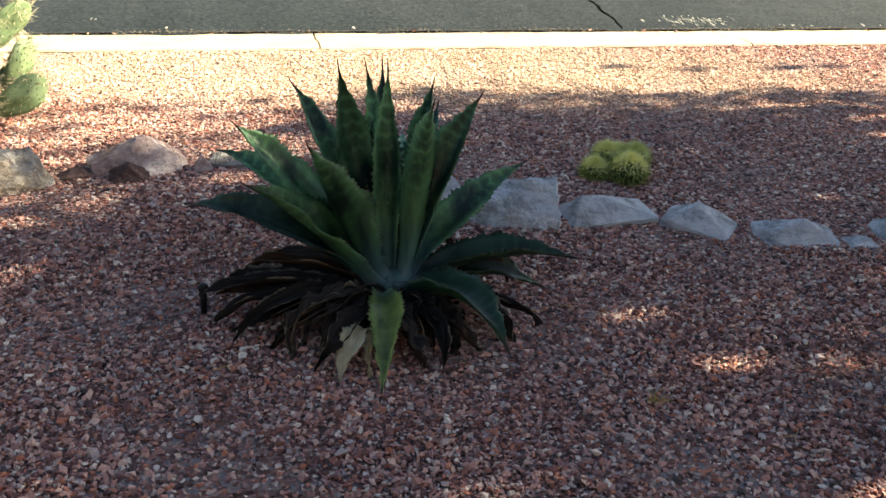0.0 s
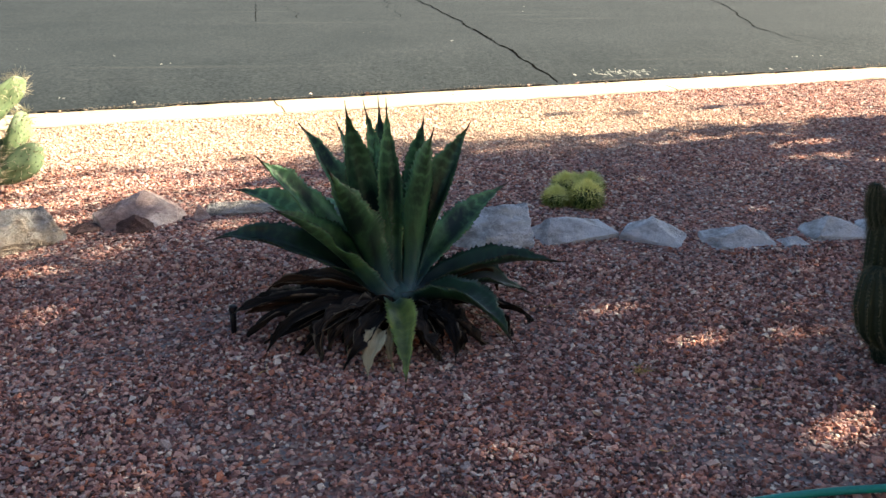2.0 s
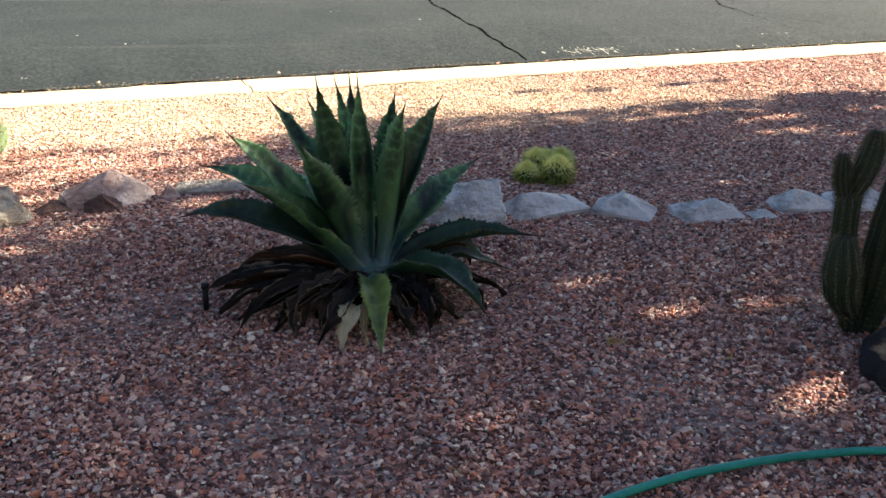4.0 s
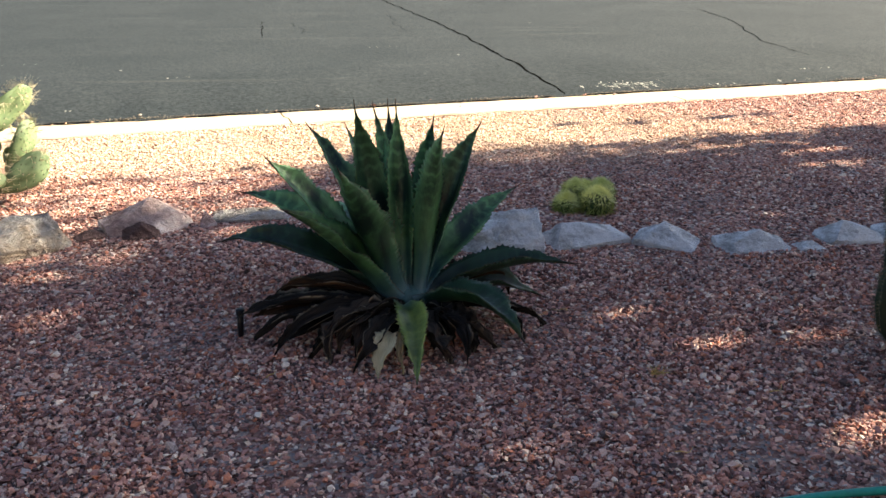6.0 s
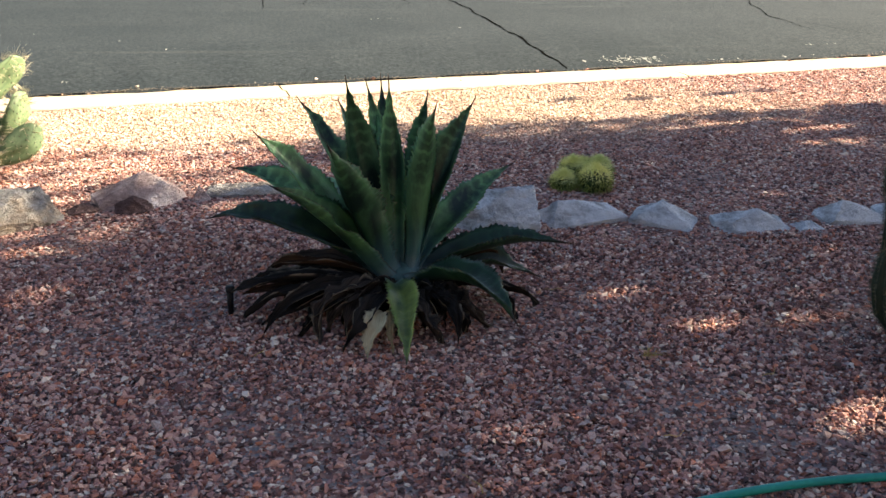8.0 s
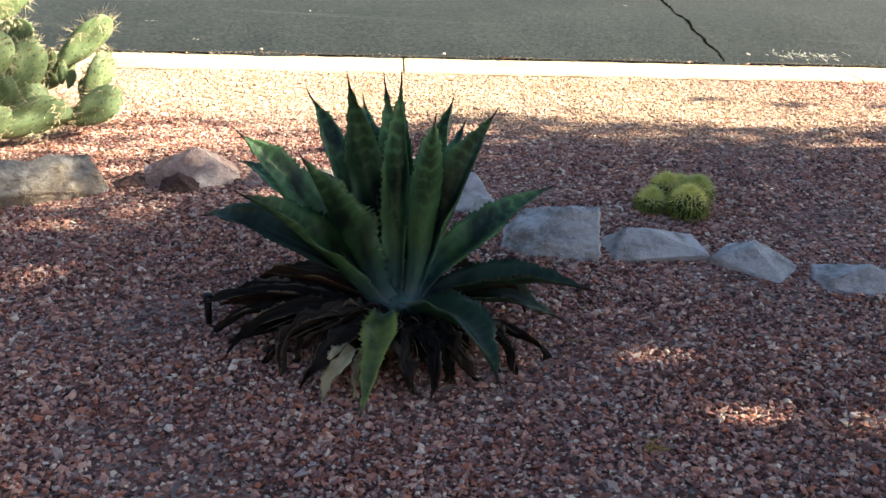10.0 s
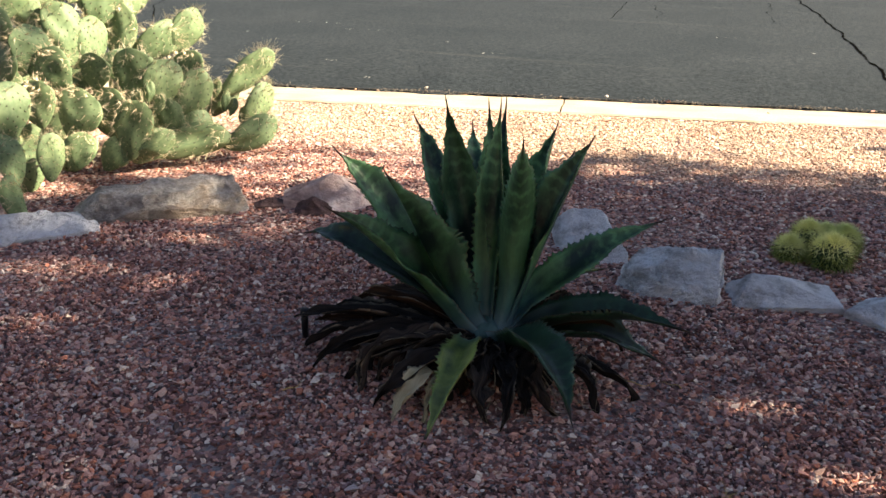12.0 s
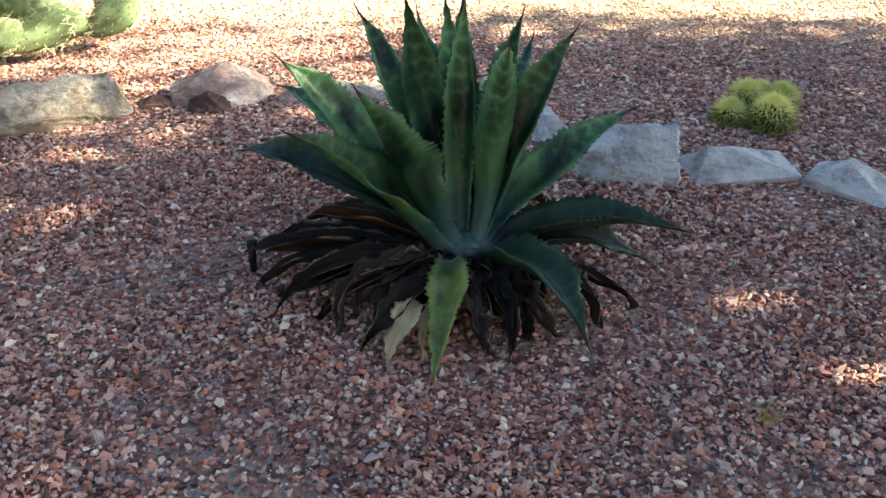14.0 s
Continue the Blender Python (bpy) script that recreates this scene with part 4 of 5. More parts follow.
def pad_meshes():
    """A few pad shapes a metre long with their areoles and spines, each laid out once."""
    made = []
    for seed in range(6):
        rng = random.Random(40 + seed)
        bm = bmesh.new()
        bmesh.ops.create_icosphere(bm, subdivisions=4, radius=1)
        wide = 0.5
        for v in bm.verts:
            z = v.co.z
            w = wide * (0.80 + (0.22 + 0.05 * (seed % 3)) * z - 0.10 * z * z) / 0.9
            lump = 1 + 0.05 * noise.noise(v.co * 2.2 + Vector((seed * 7, 0, 0)))
            skew = 0.07 * (-1) ** seed * z * z
            bow = 0.09 * (1 if seed % 3 else -0.7) * z * z + 0.05 * noise.noise((v.co.x * 1.5, z * 1.5, seed))
            v.co = Vector((v.co.x * w * lump + skew, v.co.y * (0.085 + 0.025 * (1 - z)) * lump + bow, z * 0.5 * lump))
        me = bpy.data.meshes.new("pad")
        bm.normal_update()
        bm.to_mesh(me)
        me.materials.append(PAD_SKIN)
        me.polygons.foreach_set("use_smooth", [True] * len(me.polygons))
        bm.verts.ensure_lookup_table()
        dots_v, dots_f, sp_v, sp_f = [], [], [], []
        taken = []
        order = list(bm.verts)
        rng.shuffle(order)
        for v in order:
            if any((v.co - o).length < 0.090 for o in taken):
                continue
            taken.append(v.co.copy())
            nrm = v.normal
            side = nrm.orthogonal().normalized()
            other = nrm.cross(side)
            c = v.co + nrm * 0.004
            k0 = len(dots_v)
            for k in range(6):
                a = k * math.pi / 3
                dots_v.append(c - nrm * 0.006 + (side * math.cos(a) + other * math.sin(a)) * 0.019)
            dots_v.append(c + nrm * 0.006)
            dots_f += [(k0 + k, k0 + (k + 1) % 6, k0 + 6) for k in range(6)]
            edge = abs(v.co.x) > 0.36 or v.co.z > 0.32
            for _ in range(9 if edge else rng.choice((0, 1, 2))):
                way = (nrm + Vector((rng.gauss(0, 0.45), rng.gauss(0, 0.45), rng.gauss(-0.2, 0.45)))).normalized()
                spike(sp_v, sp_f, c, c + way * (rng.uniform(0.12, 0.26) if edge else rng.uniform(0.07, 0.15)), 0.0036 if edge else 0.0028)
        bm.free()
        dots = bpy.data.meshes.new("areoles")
        dots.from_pydata(dots_v, [], dots_f)
        dots.materials.append(AREOLE)
        spines = bpy.data.meshes.new("spines")
        spines.from_pydata(sp_v, [], sp_f)
        spines.materials.append(SPINE_PALE)
        made.append((me, dots, spines))
    return made


def build_pear():
    plant = thing("prickly_pear", (-2.64, 4.06, 0), "sprawling green prickly pear cactus with long pale spines", "cactus")
    shapes = pad_meshes()
    rng = random.Random(3)
    count = [0]

    def pad(x, y, z, long, wide, lean, yaw=None):
        a = radians(lean)
        turn = radians(rng.uniform(-45, 45) if yaw is None else yaw)
        up = (Vector((0, 0, 1)) * math.cos(a) + PEAR_RIGHT * math.sin(a)).normalized()
        face = (PEAR_FRONT - up * PEAR_FRONT.dot(up)).normalized()
        face = Matrix.Rotation(turn, 3, up) @ face
        side = face.cross(up)
        me, dots, spines = shapes[count[0] % 6]
        count[0] += 1
        shrink = max(0.55, abs(math.cos(turn)))
        m = Matrix((side * (wide / shrink), face * -long * 0.95, up * long)).transposed().to_4x4()
        m.translation = Vector((x, y, z)) - Vector((-2.6, 4.0, 0))
        ob = new("pad", me)
        ob.parent = plant
        ob.matrix_local = m
        for child, data in (("areole_dots", dots), ("spine_cover", spines)):
            c = tagged(new(child, data), kind="stuff")
            c.parent = ob
            if child == "spine_cover":
                tagged(c, "long straw-coloured spines")

    pad(-2.03, 4.39, 0.41, 0.35, 0.17, 52, 25)
    pad(-1.95, 4.33, 0.24, 0.30, 0.15, 30, 35)
    pad(-1.91, 4.20, 0.13, 0.32, 0.17, 65, 0)
    pad(-2.13, 3.99, 0.13, 0.41, 0.19, 78, 0)
    pad(-2.20, 4.11, 0.31, 0.33, 0.20, 40, 10)
    pad(-2.29, 4.24, 0.42, 0.22, 0.17, 0, -40)
    pad(-2.34, 3.92, 0.44, 0.30, 0.23, -12, -10)
    pad(-2.24, 3.95, 0.40, 0.28, 0.20, 24, 15)
    pad(-2.42, 3.80, 0.26, 0.30, 0.22, -18, -30)
    pad(-2.29, 3.78, 0.22, 0.30, 0.20, 12, -10)
    pad(-2.20, 3.82, 0.14, 0.22, 0.12, 68, 10)
    pad(-2.24, 3.84, 0.12, 0.24, 0.15, 50, 20)
    pad(-2.56, 4.08, 0.63, 0.31, 0.18, 5, -20)
    pad(-2.46, 4.20, 0.55, 0.34, 0.19, 55, 30)
    pad(-2.37, 4.33, 0.59, 0.30, 0.17, 42, 35)
    pad(-2.60, 4.01, 0.80, 0.28, 0.23, 22, 20)
    pad(-2.65, 3.80, 0.64, 0.33, 0.19, -8, 25)
    pad(-2.60, 3.91, 0.58, 0.28, 0.14, 5, 45)
    pad(-2.48, 3.79, 0.48, 0.18, 0.16, 0, -35)
    pad(-2.48, 3.51, 0.52, 0.23, 0.21, -20, -20)
    pad(-2.58, 3.50, 0.61, 0.24, 0.16, 10, 45)
    pad(-2.45, 3.37, 0.41, 0.22, 0.18, 0, -20)
    pad(-2.32, 3.47, 0.35, 0.23, 0.22, 20, -25)
    pad(-2.46, 3.20, 0.40, 0.26, 0.20, 0, 35)
    pad(-2.33, 3.29, 0.20, 0.22, 0.12, 5, 40)
    pad(-2.28, 3.40, 0.20, 0.19, 0.15, 30, -20)
    pad(-2.36, 3.10, 0.22, 0.25, 0.11, -10, 45)
    pad(-2.20, 2.93, 0.12, 0.22, 0.08, -12, 45)
    pad(-2.83, 3.65, 0.85, 0.27, 0.25, 0, 30)
    pad(-2.81, 3.89, 0.85, 0.26, 0.19, -10, 35)
    pad(-2.78, 4.06, 0.88, 0.26, 0.18, 20, 30)
    pad(-2.75, 3.48, 0.68, 0.24, 0.18, -10, -20)
    pad(-2.66, 3.40, 0.55, 0.20, 0.16, 10, -40)
    pad(-2.48, 3.92, 0.49, 0.18, 0.13, 20, 40)
    pad(-2.81, 3.73, 0.76, 0.22, 0.17, -30, 10)
    pad(-2.63, 4.24, 0.72, 0.19, 0.10, 30, 40)
    pad(-2.32, 4.02, 0.22, 0.30, 0.24, -5, 10)
    pad(-2.15, 4.33, 0.27, 0.22, 0.13, 38, 10)
    pad(-2.18, 4.10, 0.14, 0.26, 0.19, 30, 0)
    pad(-2.44, 3.98, 0.36, 0.28, 0.20, -25, 20)
    pad(-2.20, 3.95, 0.24, 0.20, 0.14, 5, -15)
    pad(-2.36, 3.72, 0.10, 0.20, 0.16, 40, 5)
    # Young pads budding on older ones.
    pad(-2.12, 4.24, 0.35, 0.10, 0.05, 15)
    pad(-2.08, 4.25, 0.28, 0.11, 0.05, 10)
    pad(-2.05, 4.27, 0.25, 0.10, 0.05, 20)
    pad(-2.01, 4.29, 0.22, 0.09, 0.04, 25)
    pad(-2.23, 3.86, 0.39, 0.11, 0.05, 10)
    pad(-2.26, 3.80, 0.35, 0.11, 0.06, -15)
    pad(-2.19, 3.87, 0.33, 0.10, 0.05, 20)
    # Old pads that carry the rest, and the back of the clump.
    for x, y, z, long, wide, lean, yaw in ((-2.45, 3.95, 0.15, 0.36, 0.24, 15, 20), (-2.60, 3.65, 0.17, 0.38, 0.26, -10, -15), (-2.55, 3.35, 0.15, 0.34, 0.22, 8, 30),
                                           (-2.70, 3.85, 0.42, 0.36, 0.25, 0, 10), (-2.35, 4.25, 0.17, 0.36, 0.24, 20, -20), (-2.85, 3.60, 0.50, 0.36, 0.25, -12, 25)):
        pad(x, y, z, long, wide, lean, yaw)
    for _ in range(26):
        x, y = rng.uniform(-3.9, -2.75), rng.uniform(3.2, 4.7)
        pad(x, y, rng.uniform(0.16, 0.95) * (1 - 0.25 * abs(x + 3.2)), rng.uniform(0.24, 0.34), rng.uniform(0.17, 0.24), rng.uniform(-35, 35))


# ---- small barrel cactus cluster ----
def build_barrels():
    plant = thing("barrel_cactus_cluster", (0.788, 3.965, 0), "clump of small golden-spined barrel cacti in the gravel", "cactus")
    rng = random.Random(8)

    def head(x, y, z, r):
        bm = bmesh.new()
        bmesh.ops.create_uvsphere(bm, u_segments=72, v_segments=24, radius=1)
        for v in bm.verts:
            a = math.atan2(v.co.y, v.co.x)
            rib = 1 + 0.05 * math.cos(18 * a) * (1 - abs(v.co.z)) ** 0.5
            v.co = Vector((v.co.x * rib * r, v.co.y * rib * r, v.co.z * r * 0.92))
        ob = part("cactus_head", bm, BALL_SKIN, plant)
        ob.location = (x, y, z)
        tops, sides = ([], []), ([], [])
        for k in range(22):
            for j in range(14):
                lat = radians(-30 + j * 9.6)
                a = 2 * math.pi * k / 22 + rng.uniform(-0.10, 0.10)
                nrm = Vector((math.cos(a) * math.cos(lat), math.sin(a) * math.cos(lat), math.sin(lat)))
                root = Vector((nrm.x * r * 1.04, nrm.y * r * 1.04, nrm.z * r * 0.92))
                for _ in range(8 if lat > 0 else 5):
                    way = (nrm * 1.1 + Vector((rng.gauss(0, 0.6), rng.gauss(0, 0.6), rng.gauss(-0.1, 0.6)))).normalized()
                    # Golden spines towards the top, darker olive ones below.
                    verts, faces = tops if lat + rng.gauss(0, 0.15) > 0.42 else sides
                    spike(verts, faces, root, root + way * rng.uniform(0.020, 0.044) + Vector((0, 0, -0.010)) * max(0.0, 0.8 - lat), 0.0011)
        tagged(mesh_object("spine_cover", *tops, SPINE_GOLD, ob, False), "dense golden spines", kind="stuff")
        tagged(mesh_object("spine_cover", *sides, SPINE_OLIVE, ob, False), "darker olive spines lower on the head", kind="stuff")

    head(0.046, -0.060, 0.046, 0.068)
    head(0.086, 0.050, 0.066, 0.053)
    head(-0.040, 0.046, 0.070, 0.051)
    head(-0.098, -0.040, 0.032, 0.048)
    head(0.02, 0.11, 0.04, 0.055)


# ---- column cactus ----
def build_column_cactus():
    plant = thing("column_cactus", (1.50, 2.28, 0), "dark green ribbed column cactus with short arms", "cactus")
    rng = random.Random(6)

    def stem(points, radii, ribs, parent, name, label=""):
        fine, rr = [], []
        pts = [Vector(p) for p in points]
        for i in range(len(pts) - 1):
            q0, q1, q2, q3 = pts[max(i - 1, 0)], pts[i], pts[i + 1], pts[min(i + 2, len(pts) - 1)]
            for k in range(7):
                t = k / 7
                fine.append(0.5 * ((2 * q1) + (q2 - q0) * t + (2 * q0 - 5 * q1 + 4 * q2 - q3) * t * t + (3 * q1 - q0 - 3 * q2 + q3) * t ** 3))
                rr.append(radii[i] + (radii[i + 1] - radii[i]) * t)
        fine.append(pts[-1])
        rr.append(radii[-1])
        v, f = tube(fine, rr, ribs * 6, lambda a, t: 0.82 + 0.22 * abs(math.cos(ribs * a / 2)) ** 0.8)
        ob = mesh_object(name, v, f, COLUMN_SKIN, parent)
        tagged(ob, label)
        sv, sf = [], []
        for i in range(1, len(fine) - 1, 1):
            for k in range(ribs):
                root = v[i * ribs * 6 + k * 6]
                nrm = (root - fine[i]).normalized()
                for _ in range(9):
                    way = (nrm + Vector((rng.gauss(0, 0.6), rng.gauss(0, 0.6), rng.gauss(0, 0.6)))).normalized()
                    spike(sv, sf, root, root + way * rng.uniform(0.010, 0.024), 0.0006)
        tagged(mesh_object("spine_cover", sv, sf, SPINE_GREY, ob, False), kind="stuff")
        return ob

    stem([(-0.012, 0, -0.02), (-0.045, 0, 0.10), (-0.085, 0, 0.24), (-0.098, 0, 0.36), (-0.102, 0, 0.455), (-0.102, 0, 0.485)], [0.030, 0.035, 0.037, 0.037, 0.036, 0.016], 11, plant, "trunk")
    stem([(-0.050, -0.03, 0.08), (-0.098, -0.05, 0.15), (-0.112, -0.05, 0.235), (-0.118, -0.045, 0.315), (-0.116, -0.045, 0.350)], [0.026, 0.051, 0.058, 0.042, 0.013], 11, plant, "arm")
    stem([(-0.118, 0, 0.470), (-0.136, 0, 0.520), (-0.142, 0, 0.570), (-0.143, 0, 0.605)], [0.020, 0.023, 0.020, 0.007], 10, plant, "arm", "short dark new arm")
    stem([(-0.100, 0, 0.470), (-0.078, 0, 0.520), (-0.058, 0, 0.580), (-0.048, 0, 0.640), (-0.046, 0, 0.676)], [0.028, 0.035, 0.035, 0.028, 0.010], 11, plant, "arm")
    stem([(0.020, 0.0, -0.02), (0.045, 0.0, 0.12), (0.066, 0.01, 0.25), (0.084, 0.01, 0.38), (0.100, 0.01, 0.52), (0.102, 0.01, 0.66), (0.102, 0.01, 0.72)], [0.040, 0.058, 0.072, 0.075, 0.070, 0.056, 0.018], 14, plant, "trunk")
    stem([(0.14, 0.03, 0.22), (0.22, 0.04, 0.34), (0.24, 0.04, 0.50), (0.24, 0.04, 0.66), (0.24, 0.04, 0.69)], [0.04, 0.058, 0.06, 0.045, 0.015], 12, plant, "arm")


# ---- small things ----
def build_hose():
    pts = [(2.6, 1.05), (2.2, 1.28), (1.8, 1.47), (1.45, 1.565), (1.195, 1.597), (1.093, 1.600), (0.936, 1.590), (0.776, 1.566), (0.615, 1.528), (0.46, 1.472), (0.32, 1.40), (0.20, 1.30), (0.08, 1.15), (-0.02, 0.95)]
    fine = []
    for i in range(len(pts) - 1):
        q = [Vector((*pts[max(0, min(len(pts) - 1, i + k))], 0.017)) + Vector((0.0, -0.03, 0.0)) for k in (-1, 0, 1, 2)]
        for k in range(8):
            t = k / 8
            fine.append(0.5 * ((2 * q[1]) + (q[2] - q[0]) * t + (2 * q[0] - 5 * q[1] + 4 * q[2] - q[3]) * t * t + (3 * q[1] - q[0] - 3 * q[2] + q[3]) * t ** 3))
    v, f = tube(fine, [0.0105] * len(fine), 16)
    ob = mesh_object("garden_hose", v, f, HOSE_RUBBER)
    tagged(ob, "teal green rubber garden hose lying on gravel", "hose")


def build_stake():
    stake = thing("drip_stake", (-0.662, 2.600, 0), "black plastic drip irrigation stake beside the agave", "irrigation stake")
    v, f = tube([(0, 0, -0.03), (0, 0, 0.04), (0.002, 0, 0.088)], [0.009, 0.011, 0.012], 8)
    mesh_object("post", v, f, BLACK_PLASTIC, stake)
    v, f = tube([(0.002, 0, 0.076), (0.002, 0, 0.082), (0.003, 0, 0.098), (0.003, 0, 0.102)], [0.012, 0.015, 0.015, 0.011], 12)
    mesh_object("emitter_cap", v, f, BLACK_PLASTIC, stake)


def tuft(name, x, y, z, count, reach, seed, label):
    rng = random.Random(seed)
    verts, faces = [], []
    for _ in range(count):
        a = rng.uniform(0, 6.28)
        root = Vector((x + rng.gauss(0, reach * 0.25), y + rng.gauss(0, reach * 0.18), z))
        tip = root + Vector((math.cos(a) * reach * rng.uniform(0.3, 1), math.sin(a) * reach * rng.uniform(0.3, 1), rng.uniform(0.1, 0.5) * reach))
        spike(verts, faces, root, tip, 0.0013)
    ob = mesh_object(name, verts, faces, DRY_GRASS, None, False)
    return tagged(ob, label, "dry weed", kind="stuff")


def twig(x, y, long, turn, seed):
    rng = random.Random(seed)
    a = radians(turn)
    pts = []
    for k in range(7):
        t = k / 6 - 0.5
        bow = 0.4 * t * t * long * rng.choice((1.6, 2.0))
        pts.append(Vector((x + math.cos(a) * t * long - math.sin(a) * bow, y + math.sin(a) * t * long + math.cos(a) * bow, 0.011 + 0.004 * math.sin(k * 1.3))))
    v, f = tube(pts, [0.0016 * (1.2 - k / 7) for k in range(7)], 5)
    tagged(mesh_object("dry_twig", v, f, DRY_GRASS), "thin dry straw-coloured twig lying on gravel", "twig", "twigs on the gravel")


def build_road_marks(road):
    cracks = (([(2.29, 0.64), (2.34, 1.3), (2.41, 1.85), (2.49, 3.2), (2.57, 4.5), (2.66, 6.0), (2.8, 9.5), (2.9, 13.0)], 0.027),
              ([(5.50, 1.90), (5.53, 2.15), (5.62, 2.9), (6.2, 4.3), (6.5, 5.0), (6.9, 6.5)], 0.018), ([(-4.50, 3.70), (-4.97, 4.72), (-5.31, 6.27), (-6.2, 9.5)], 0.014),
              ([(0.30, 4.7), (0.36, 5.40), (0.5, 6.6)], 0.010), ([(0.80, 4.9), (0.86, 5.5), (0.8, 6.4)], 0.010), ([(2.0, 4.7), (2.09, 5.7), (2.3, 7.0)], 0.010),
              ([(5.9, 1.6), (5.75, 2.1), (5.72, 2.5)], 0.008))
    for n, (points, width) in enumerate(cracks):
        ribbon("crack", points, width, CRACK_FILL, road, 3 + n)
    for n, (a, b) in enumerate(((-9, -5.2), (-5.1, -3.3), (-3.1, -1.3), (-1.2, 0.4), (0.5, 2.2), (2.4, 4.6), (4.8, 9))):
        ribbon("seam", [(a, 0.635), ((a + b) / 2, 0.64), (b, 0.635)], 0.026, GUTTER_GRIT, road, 60 + n, 0.006, True)
    rng = random.Random(5)
    for _ in range(95):
        a, b = rng.gauss(3.0, 0.15), rng.gauss(0.87, 0.08)
        if b > 0.63:
            ribbon("paint_splash", [(a, b), (a + rng.uniform(-0.03, 0.03), b + rng.uniform(0.02, 0.10))], rng.uniform(0.005, 0.022), WHITE_PAINT, road, rng.randint(10, 99))
    for a, b, long in ((-2.7, 3.7, 0.5), (-2.15, 3.33, 0.4), (-1.95, 1.64, 0.12), (-1.5, 1.03, 0.1), (-0.6, 2.23, 0.4), (1.5, 3.6, 0.5), (5.0, 1.2, 0.4), (3.5, 0.74, 0.5), (4.0, 0.73, 0.6), (4.6, 0.74, 0.6)):
        for k in range(7):
            at = a + rng.uniform(-0.5, 0.5) * long
            ribbon("paint_splash", [(at, b + rng.gauss(0, 0.02)), (at + 0.01, b + rng.gauss(0.03, 0.01))], rng.uniform(0.006, 0.025), WHITE_PAINT, road, rng.randint(10, 99))


# ---- unseen tree, added off beside the yard to shade it ----
def build_tree():
    rng = random.Random(21)
    base = Vector((8.9, 4.6, 0))
    tree = thing("shade_tree", base, "unseen leafy tree with a spreading crown, added beside the yard to shade it", "tree")
    v, f = tube([(0, 0, -0.1), (0.05, 0, 0.4), (0.0, 0.08, 0.9), (-0.08, 0.1, 1.8), (-0.1, 0.05, 3.0), (-0.05, 0.0, 6.2)], [0.24, 0.18, 0.16, 0.13, 0.09, 0.03], 12)
    mesh_object("trunk", v, f, BARK, tree)
    # Openings cut to place sun patches, by where their light lands on the yard.
    # Each: x, y, half-length down-sun, half-width, and the share of leaves left in it.
    front = [(0.91, 2.12, 0.05, 0.03, 0.1), (0.955, 2.45, 0.085, 0.038, 0.0), (1.28, 2.52, 0.09, 0.052, 0.18), (0.69, 2.09, 0.13, 0.045, 0.3), (1.19, 1.88, 0.19, 0.10, 0.15), (1.3, 1.66, 0.1, 0.05, 0.4),
             (0.42, 1.9, 0.11, 0.055, 0.28), (0.24, 1.86, 0.14, 0.07, 0.45), (-1.13, 2.18, 0.14, 0.075, 0.29), (-0.84, 1.73, 0.20, 0.10, 0.28), (-0.98, 1.45, 0.14, 0.07, 0.35)]
    west = [(-1.78, 2.75, 0.28, 0.09, 0.2), (-1.45, 2.86, 0.14, 0.07, 0.42), (-1.32, 3.28, 0.24, 0.08, 0.3), (-1.1, 3.55, 0.16, 0.06, 0.3), (-1.44, 2.35, 0.26, 0.11, 0.3), (-1.35, 2.77, 0.14, 0.07, 0.2),
            (-1.43, 3.74, 0.26, 0.08, 0.26), (-2.17, 3, 0.2, 0.08, 0.4)]
    street = [(0.94, 3.8, 0.07, 0.035, 0.1), (-2.25, 3.92, 0.34, 0.11, 0.08), (-1.72, 4.03, 0.26, 0.09, 0.1), (-2.62, 3.42, 0.3, 0.12, 0.03), (-3.2, 3.32, 0.36, 0.2, 0.04), (-0.85, 4.03, 0.28, 0.09, 0.08),
              (1.75, 5.15, 0.3, 0.05, 0.12), (2.45, 4.78, 0.26, 0.06, 0.1), (2.5, 5.08, 0.34, 0.06, 0.1), (-0.24, 4.86, 0.14, 0.09, 0.12), (-1.3, 4.3, 0.5, 0.12, 0.08), (1.75, 3.85, 0.16, 0.04, 0.16)]
    # Broad stretches where the crown is only thin.
    thin = [(0.92, 3.17, 0.11, 0.035, 0.34), (1.51, 3.09, 0.16, 0.04, 0.26), (1.63, 3.4, 0.08, 0.035, 0.26), (-1.4, 3.52, 0.7, 0.2, 0.32), (-1.8, 3.08, 0.35, 0.14, 0.32), (-0.75, 3.6, 0.3, 0.16, 0.42),
            (-1.75, 2.55, 0.5, 0.1, 0.45), (-1.2, 4, 0.9, 0.2, 0.24)]
    openings = front + west + street + thin
    # Sprays of leaves kept past the crown's edge to shade chosen spots.
    sprays = [(-2.68, 3.98, 0.50, 0.20), (-2.08, 4.42, 0.28, 0.10), (1.09, 5.90, 0.20, 0.05), (1.58, 5.90, 0.22, 0.05), (-1.80, 4.62, 0.34, 0.12), (-1.45, 4.66, 0.24, 0.07), (-0.95, 4.82, 0.14, 0.05), (2.3, 6.1, 0.3, 0.05)]
    slope = Vector((SUN_TO.x, SUN_TO.y)).normalized()

    def shades(p):
        x, y = p.x - SUN_TO.x / SUN_TO.z * p.z, p.y - SUN_TO.y / SUN_TO.z * p.z
        edge = np.interp(x, (-4, -3, -2.6, -2.2, -1.5, -1, -0.3, 0.3, 1, 2, 2.7, 5), (3.5, 3.75, 3.95, 4.25, 4.5, 4.75, 5.25, 5.35, 5.35, 5.6, 5.75, 6.3))
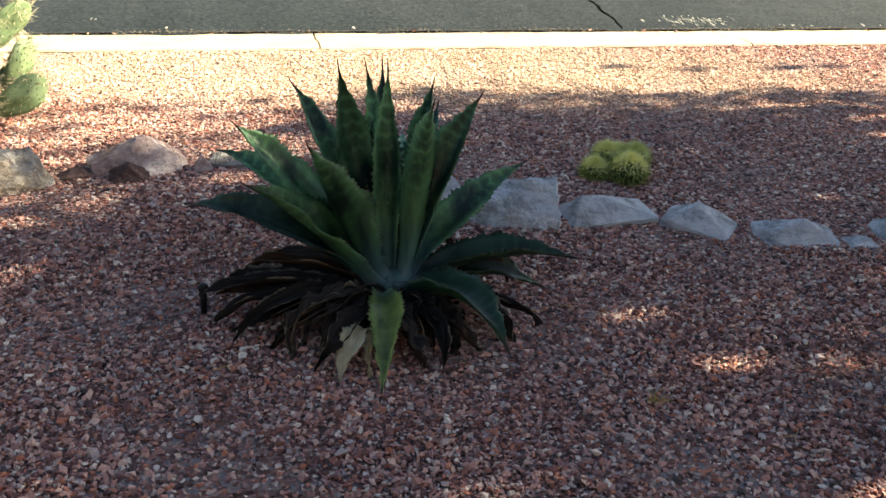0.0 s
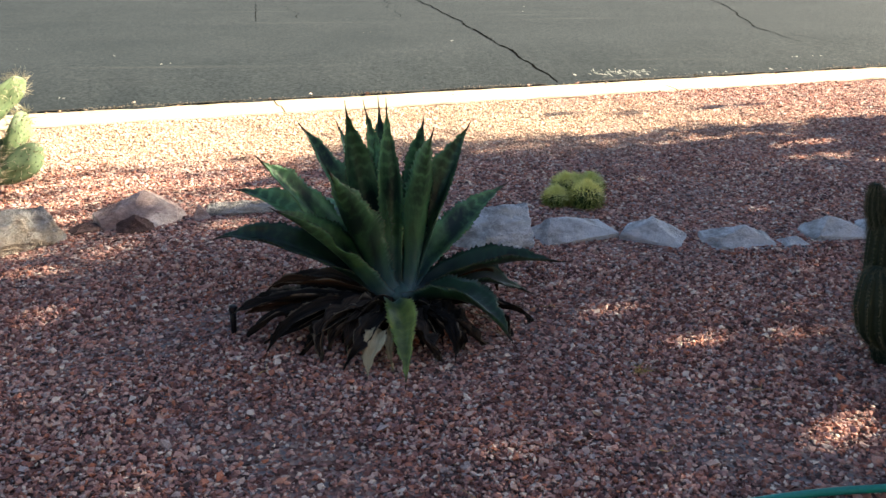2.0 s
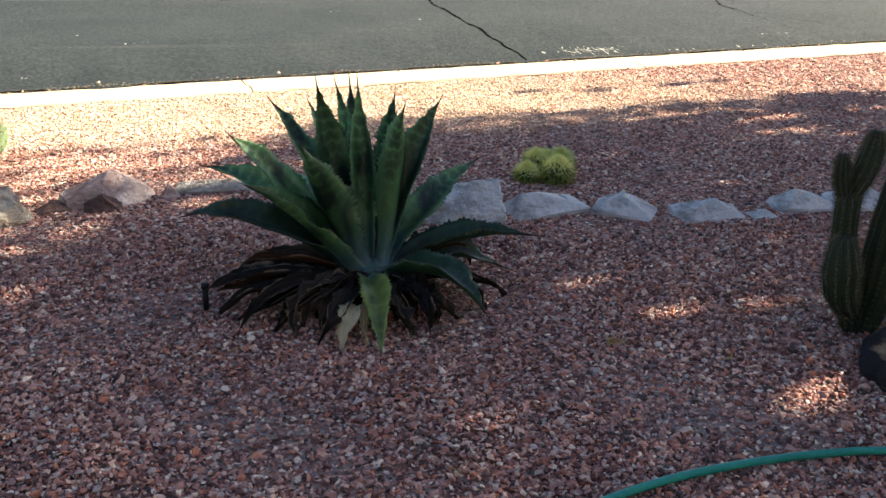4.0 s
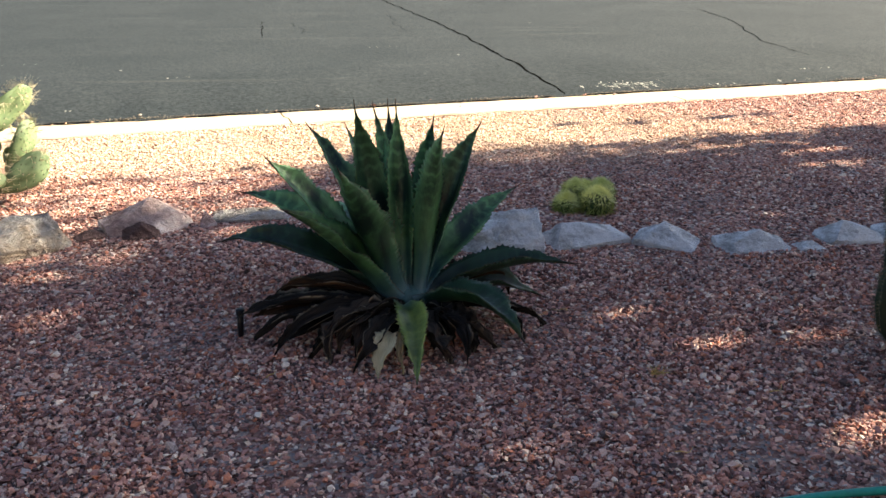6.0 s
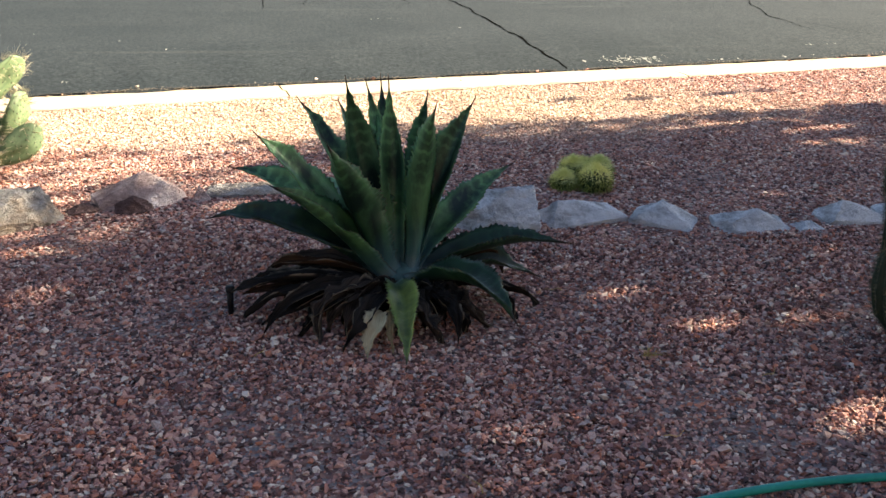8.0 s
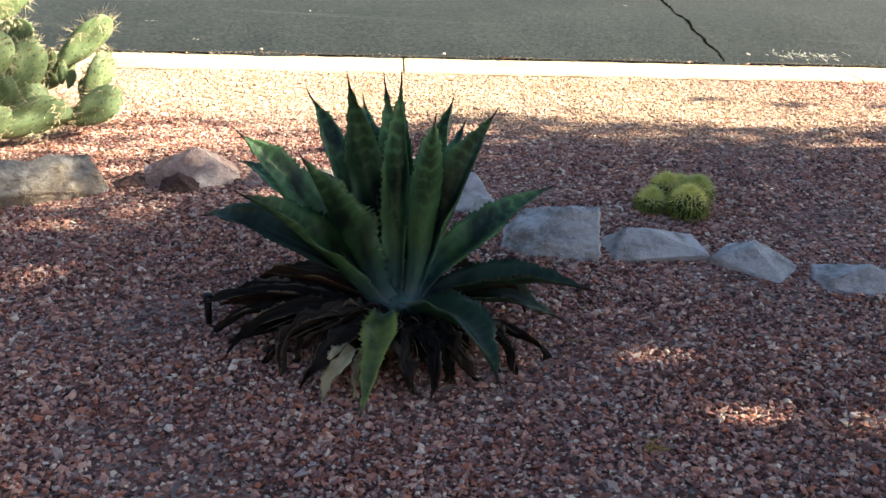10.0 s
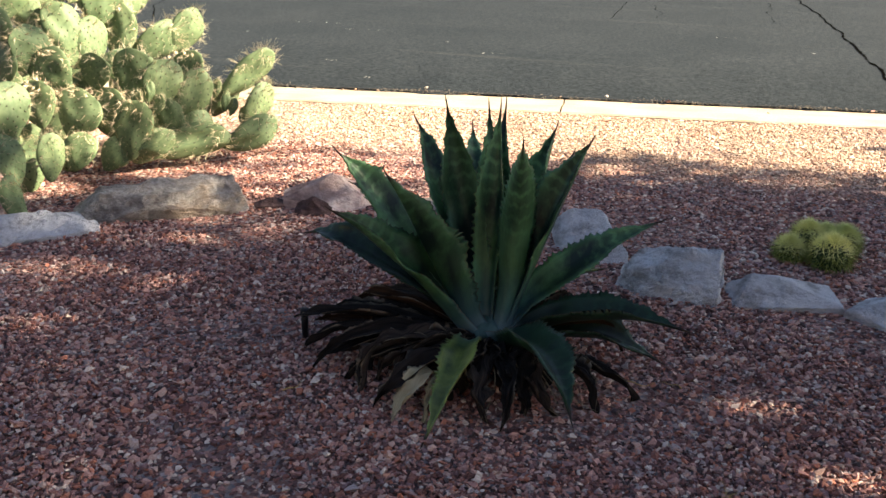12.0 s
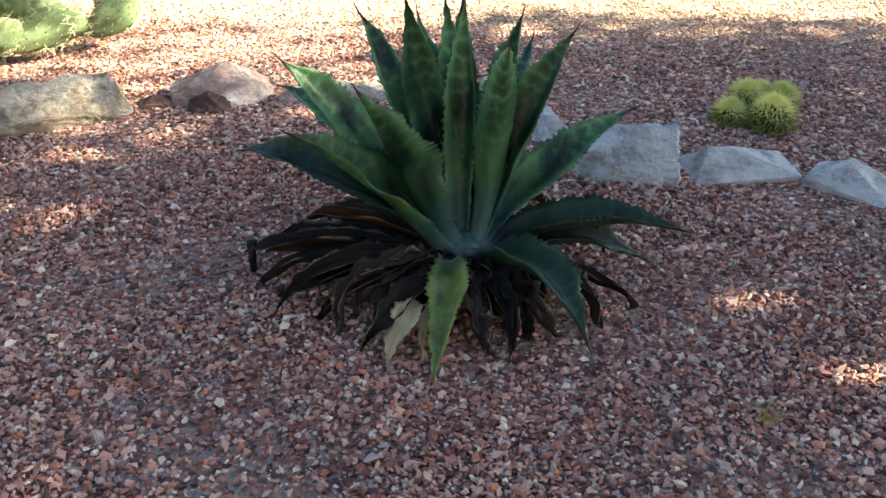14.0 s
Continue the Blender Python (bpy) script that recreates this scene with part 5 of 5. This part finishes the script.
        edge += 0.22 * noise.noise((x * 1.3, y * 2.2, 0)) + 0.12 * noise.noise((x * 4, y * 6, 3))
        if any(((x - ix) / rx) ** 2 + ((y - iy - 0.3 * (x - ix)) / ry) ** 2 < 1 for ix, iy, rx, ry in sprays):
            return rng.random() < 0.4
        if y > edge or ((x + 0.4) / 5.3) ** 4 + ((y - 2.4) / 3.7) ** 4 > 1 + 0.6 * noise.noise((x * 0.9, y * 0.9, 6)):
            return False
        if y > edge - 0.5 and rng.random() > ((edge - y) / 0.5) ** 0.8:
            return False
        if y > (4.4 if x < -0.1 or x > 1.7 else 5.25) and noise.noise((x * 1.7, y * 6.0, 4)) > 0.30 and rng.random() < 0.75:
            return False
        if x < -2.5 and y > 2.6 and noise.noise((x * 2.6, y * 5.0, 8)) > 0.08:
            return False
        for ox, oy, rx, ry, left in openings:
            dx, dy = x - ox, y - oy
            a, b = dx * slope.x + dy * slope.y, dy * slope.x - dx * slope.y
            if (a / rx) ** 2 + (b / ry) ** 2 < 1 + 0.5 * noise.noise((x * 7, y * 11, 1)):
                return rng.random() < left
        return True

    def leaf_at(p):
        way = Vector((rng.gauss(0, 1), rng.gauss(0, 1), rng.gauss(-0.3, 0.7))).normalized()
        side = Matrix.Rotation(rng.uniform(0, 6.28), 3, way) @ way.orthogonal().normalized()
        long, wide = rng.uniform(0.08, 0.13), rng.uniform(0.027, 0.041)
        if shades(p + way * long * 0.5):
            k = len(verts)
            q = p - base
            verts.extend((q, q + way * long * 0.5 + side * wide, q + way * long, q + way * long * 0.5 - side * wide))
            faces.append((k, k + 1, k + 2, k + 3))

    verts, faces = [], []
    clumps = []
    while len(clumps) < 380:
        u = [rng.uniform(-1, 1) for _ in range(3)]
        if sum(abs(c) ** 3.5 for c in u) < 1:
            clumps.append(Vector((8.6 + u[0] * 1.9, 4.1 + u[1] * 4.2, 4.5 + u[2] * 3.0)))
    for c in clumps:
        for _ in range(330):
            leaf_at(c + Vector((rng.gauss(0, 0.34), rng.gauss(0, 0.36), rng.gauss(0, 0.28))))
    for c in clumps[::6]:
        fork = Vector((-0.08, 0.08, rng.uniform(1.0, 3.0)))
        end = c - base
        v, f = tube([fork, fork.lerp(end, 0.5) + Vector((0, 0, 0.2)), end], [0.05, 0.03, 0.008], 7)
        mesh_object("limb", v, f, BARK, tree)
    mesh_object("crown", verts, faces, TREE_LEAF, tree, False)


build_ground()
build_house()
ROAD = build_road()
build_kerb()
build_road_marks(ROAD)
build_rocks()
build_agave()
build_pear()
build_barrels()
build_column_cactus()
build_hose()
build_stake()
build_tree()
tuft("dry_weed", 0.667, 2.238, 0.006, 40, 0.05, 1, "small tuft of dry straw-coloured weed in gravel")
tuft("dry_weed", 1.42, 1.80, 0.02, 60, 0.07, 2, "dry grass against the black boulder")
tuft("dry_weed", 1.58, 2.20, 0.01, 60, 0.06, 3, "dry grass at the foot of the cactus")
for n, (x, y, long, turn) in enumerate(((1.00, 2.10, 0.07, 40), (0.08, 1.60, 0.09, 120), (0.37, 2.70, 0.08, 10), (0.45, 2.74, 0.06, 170), (-0.52, 2.30, 0.07, 75), (0.62, 1.78, 0.06, 20))):
    twig(x, y, long, turn, n)
build_gravel()
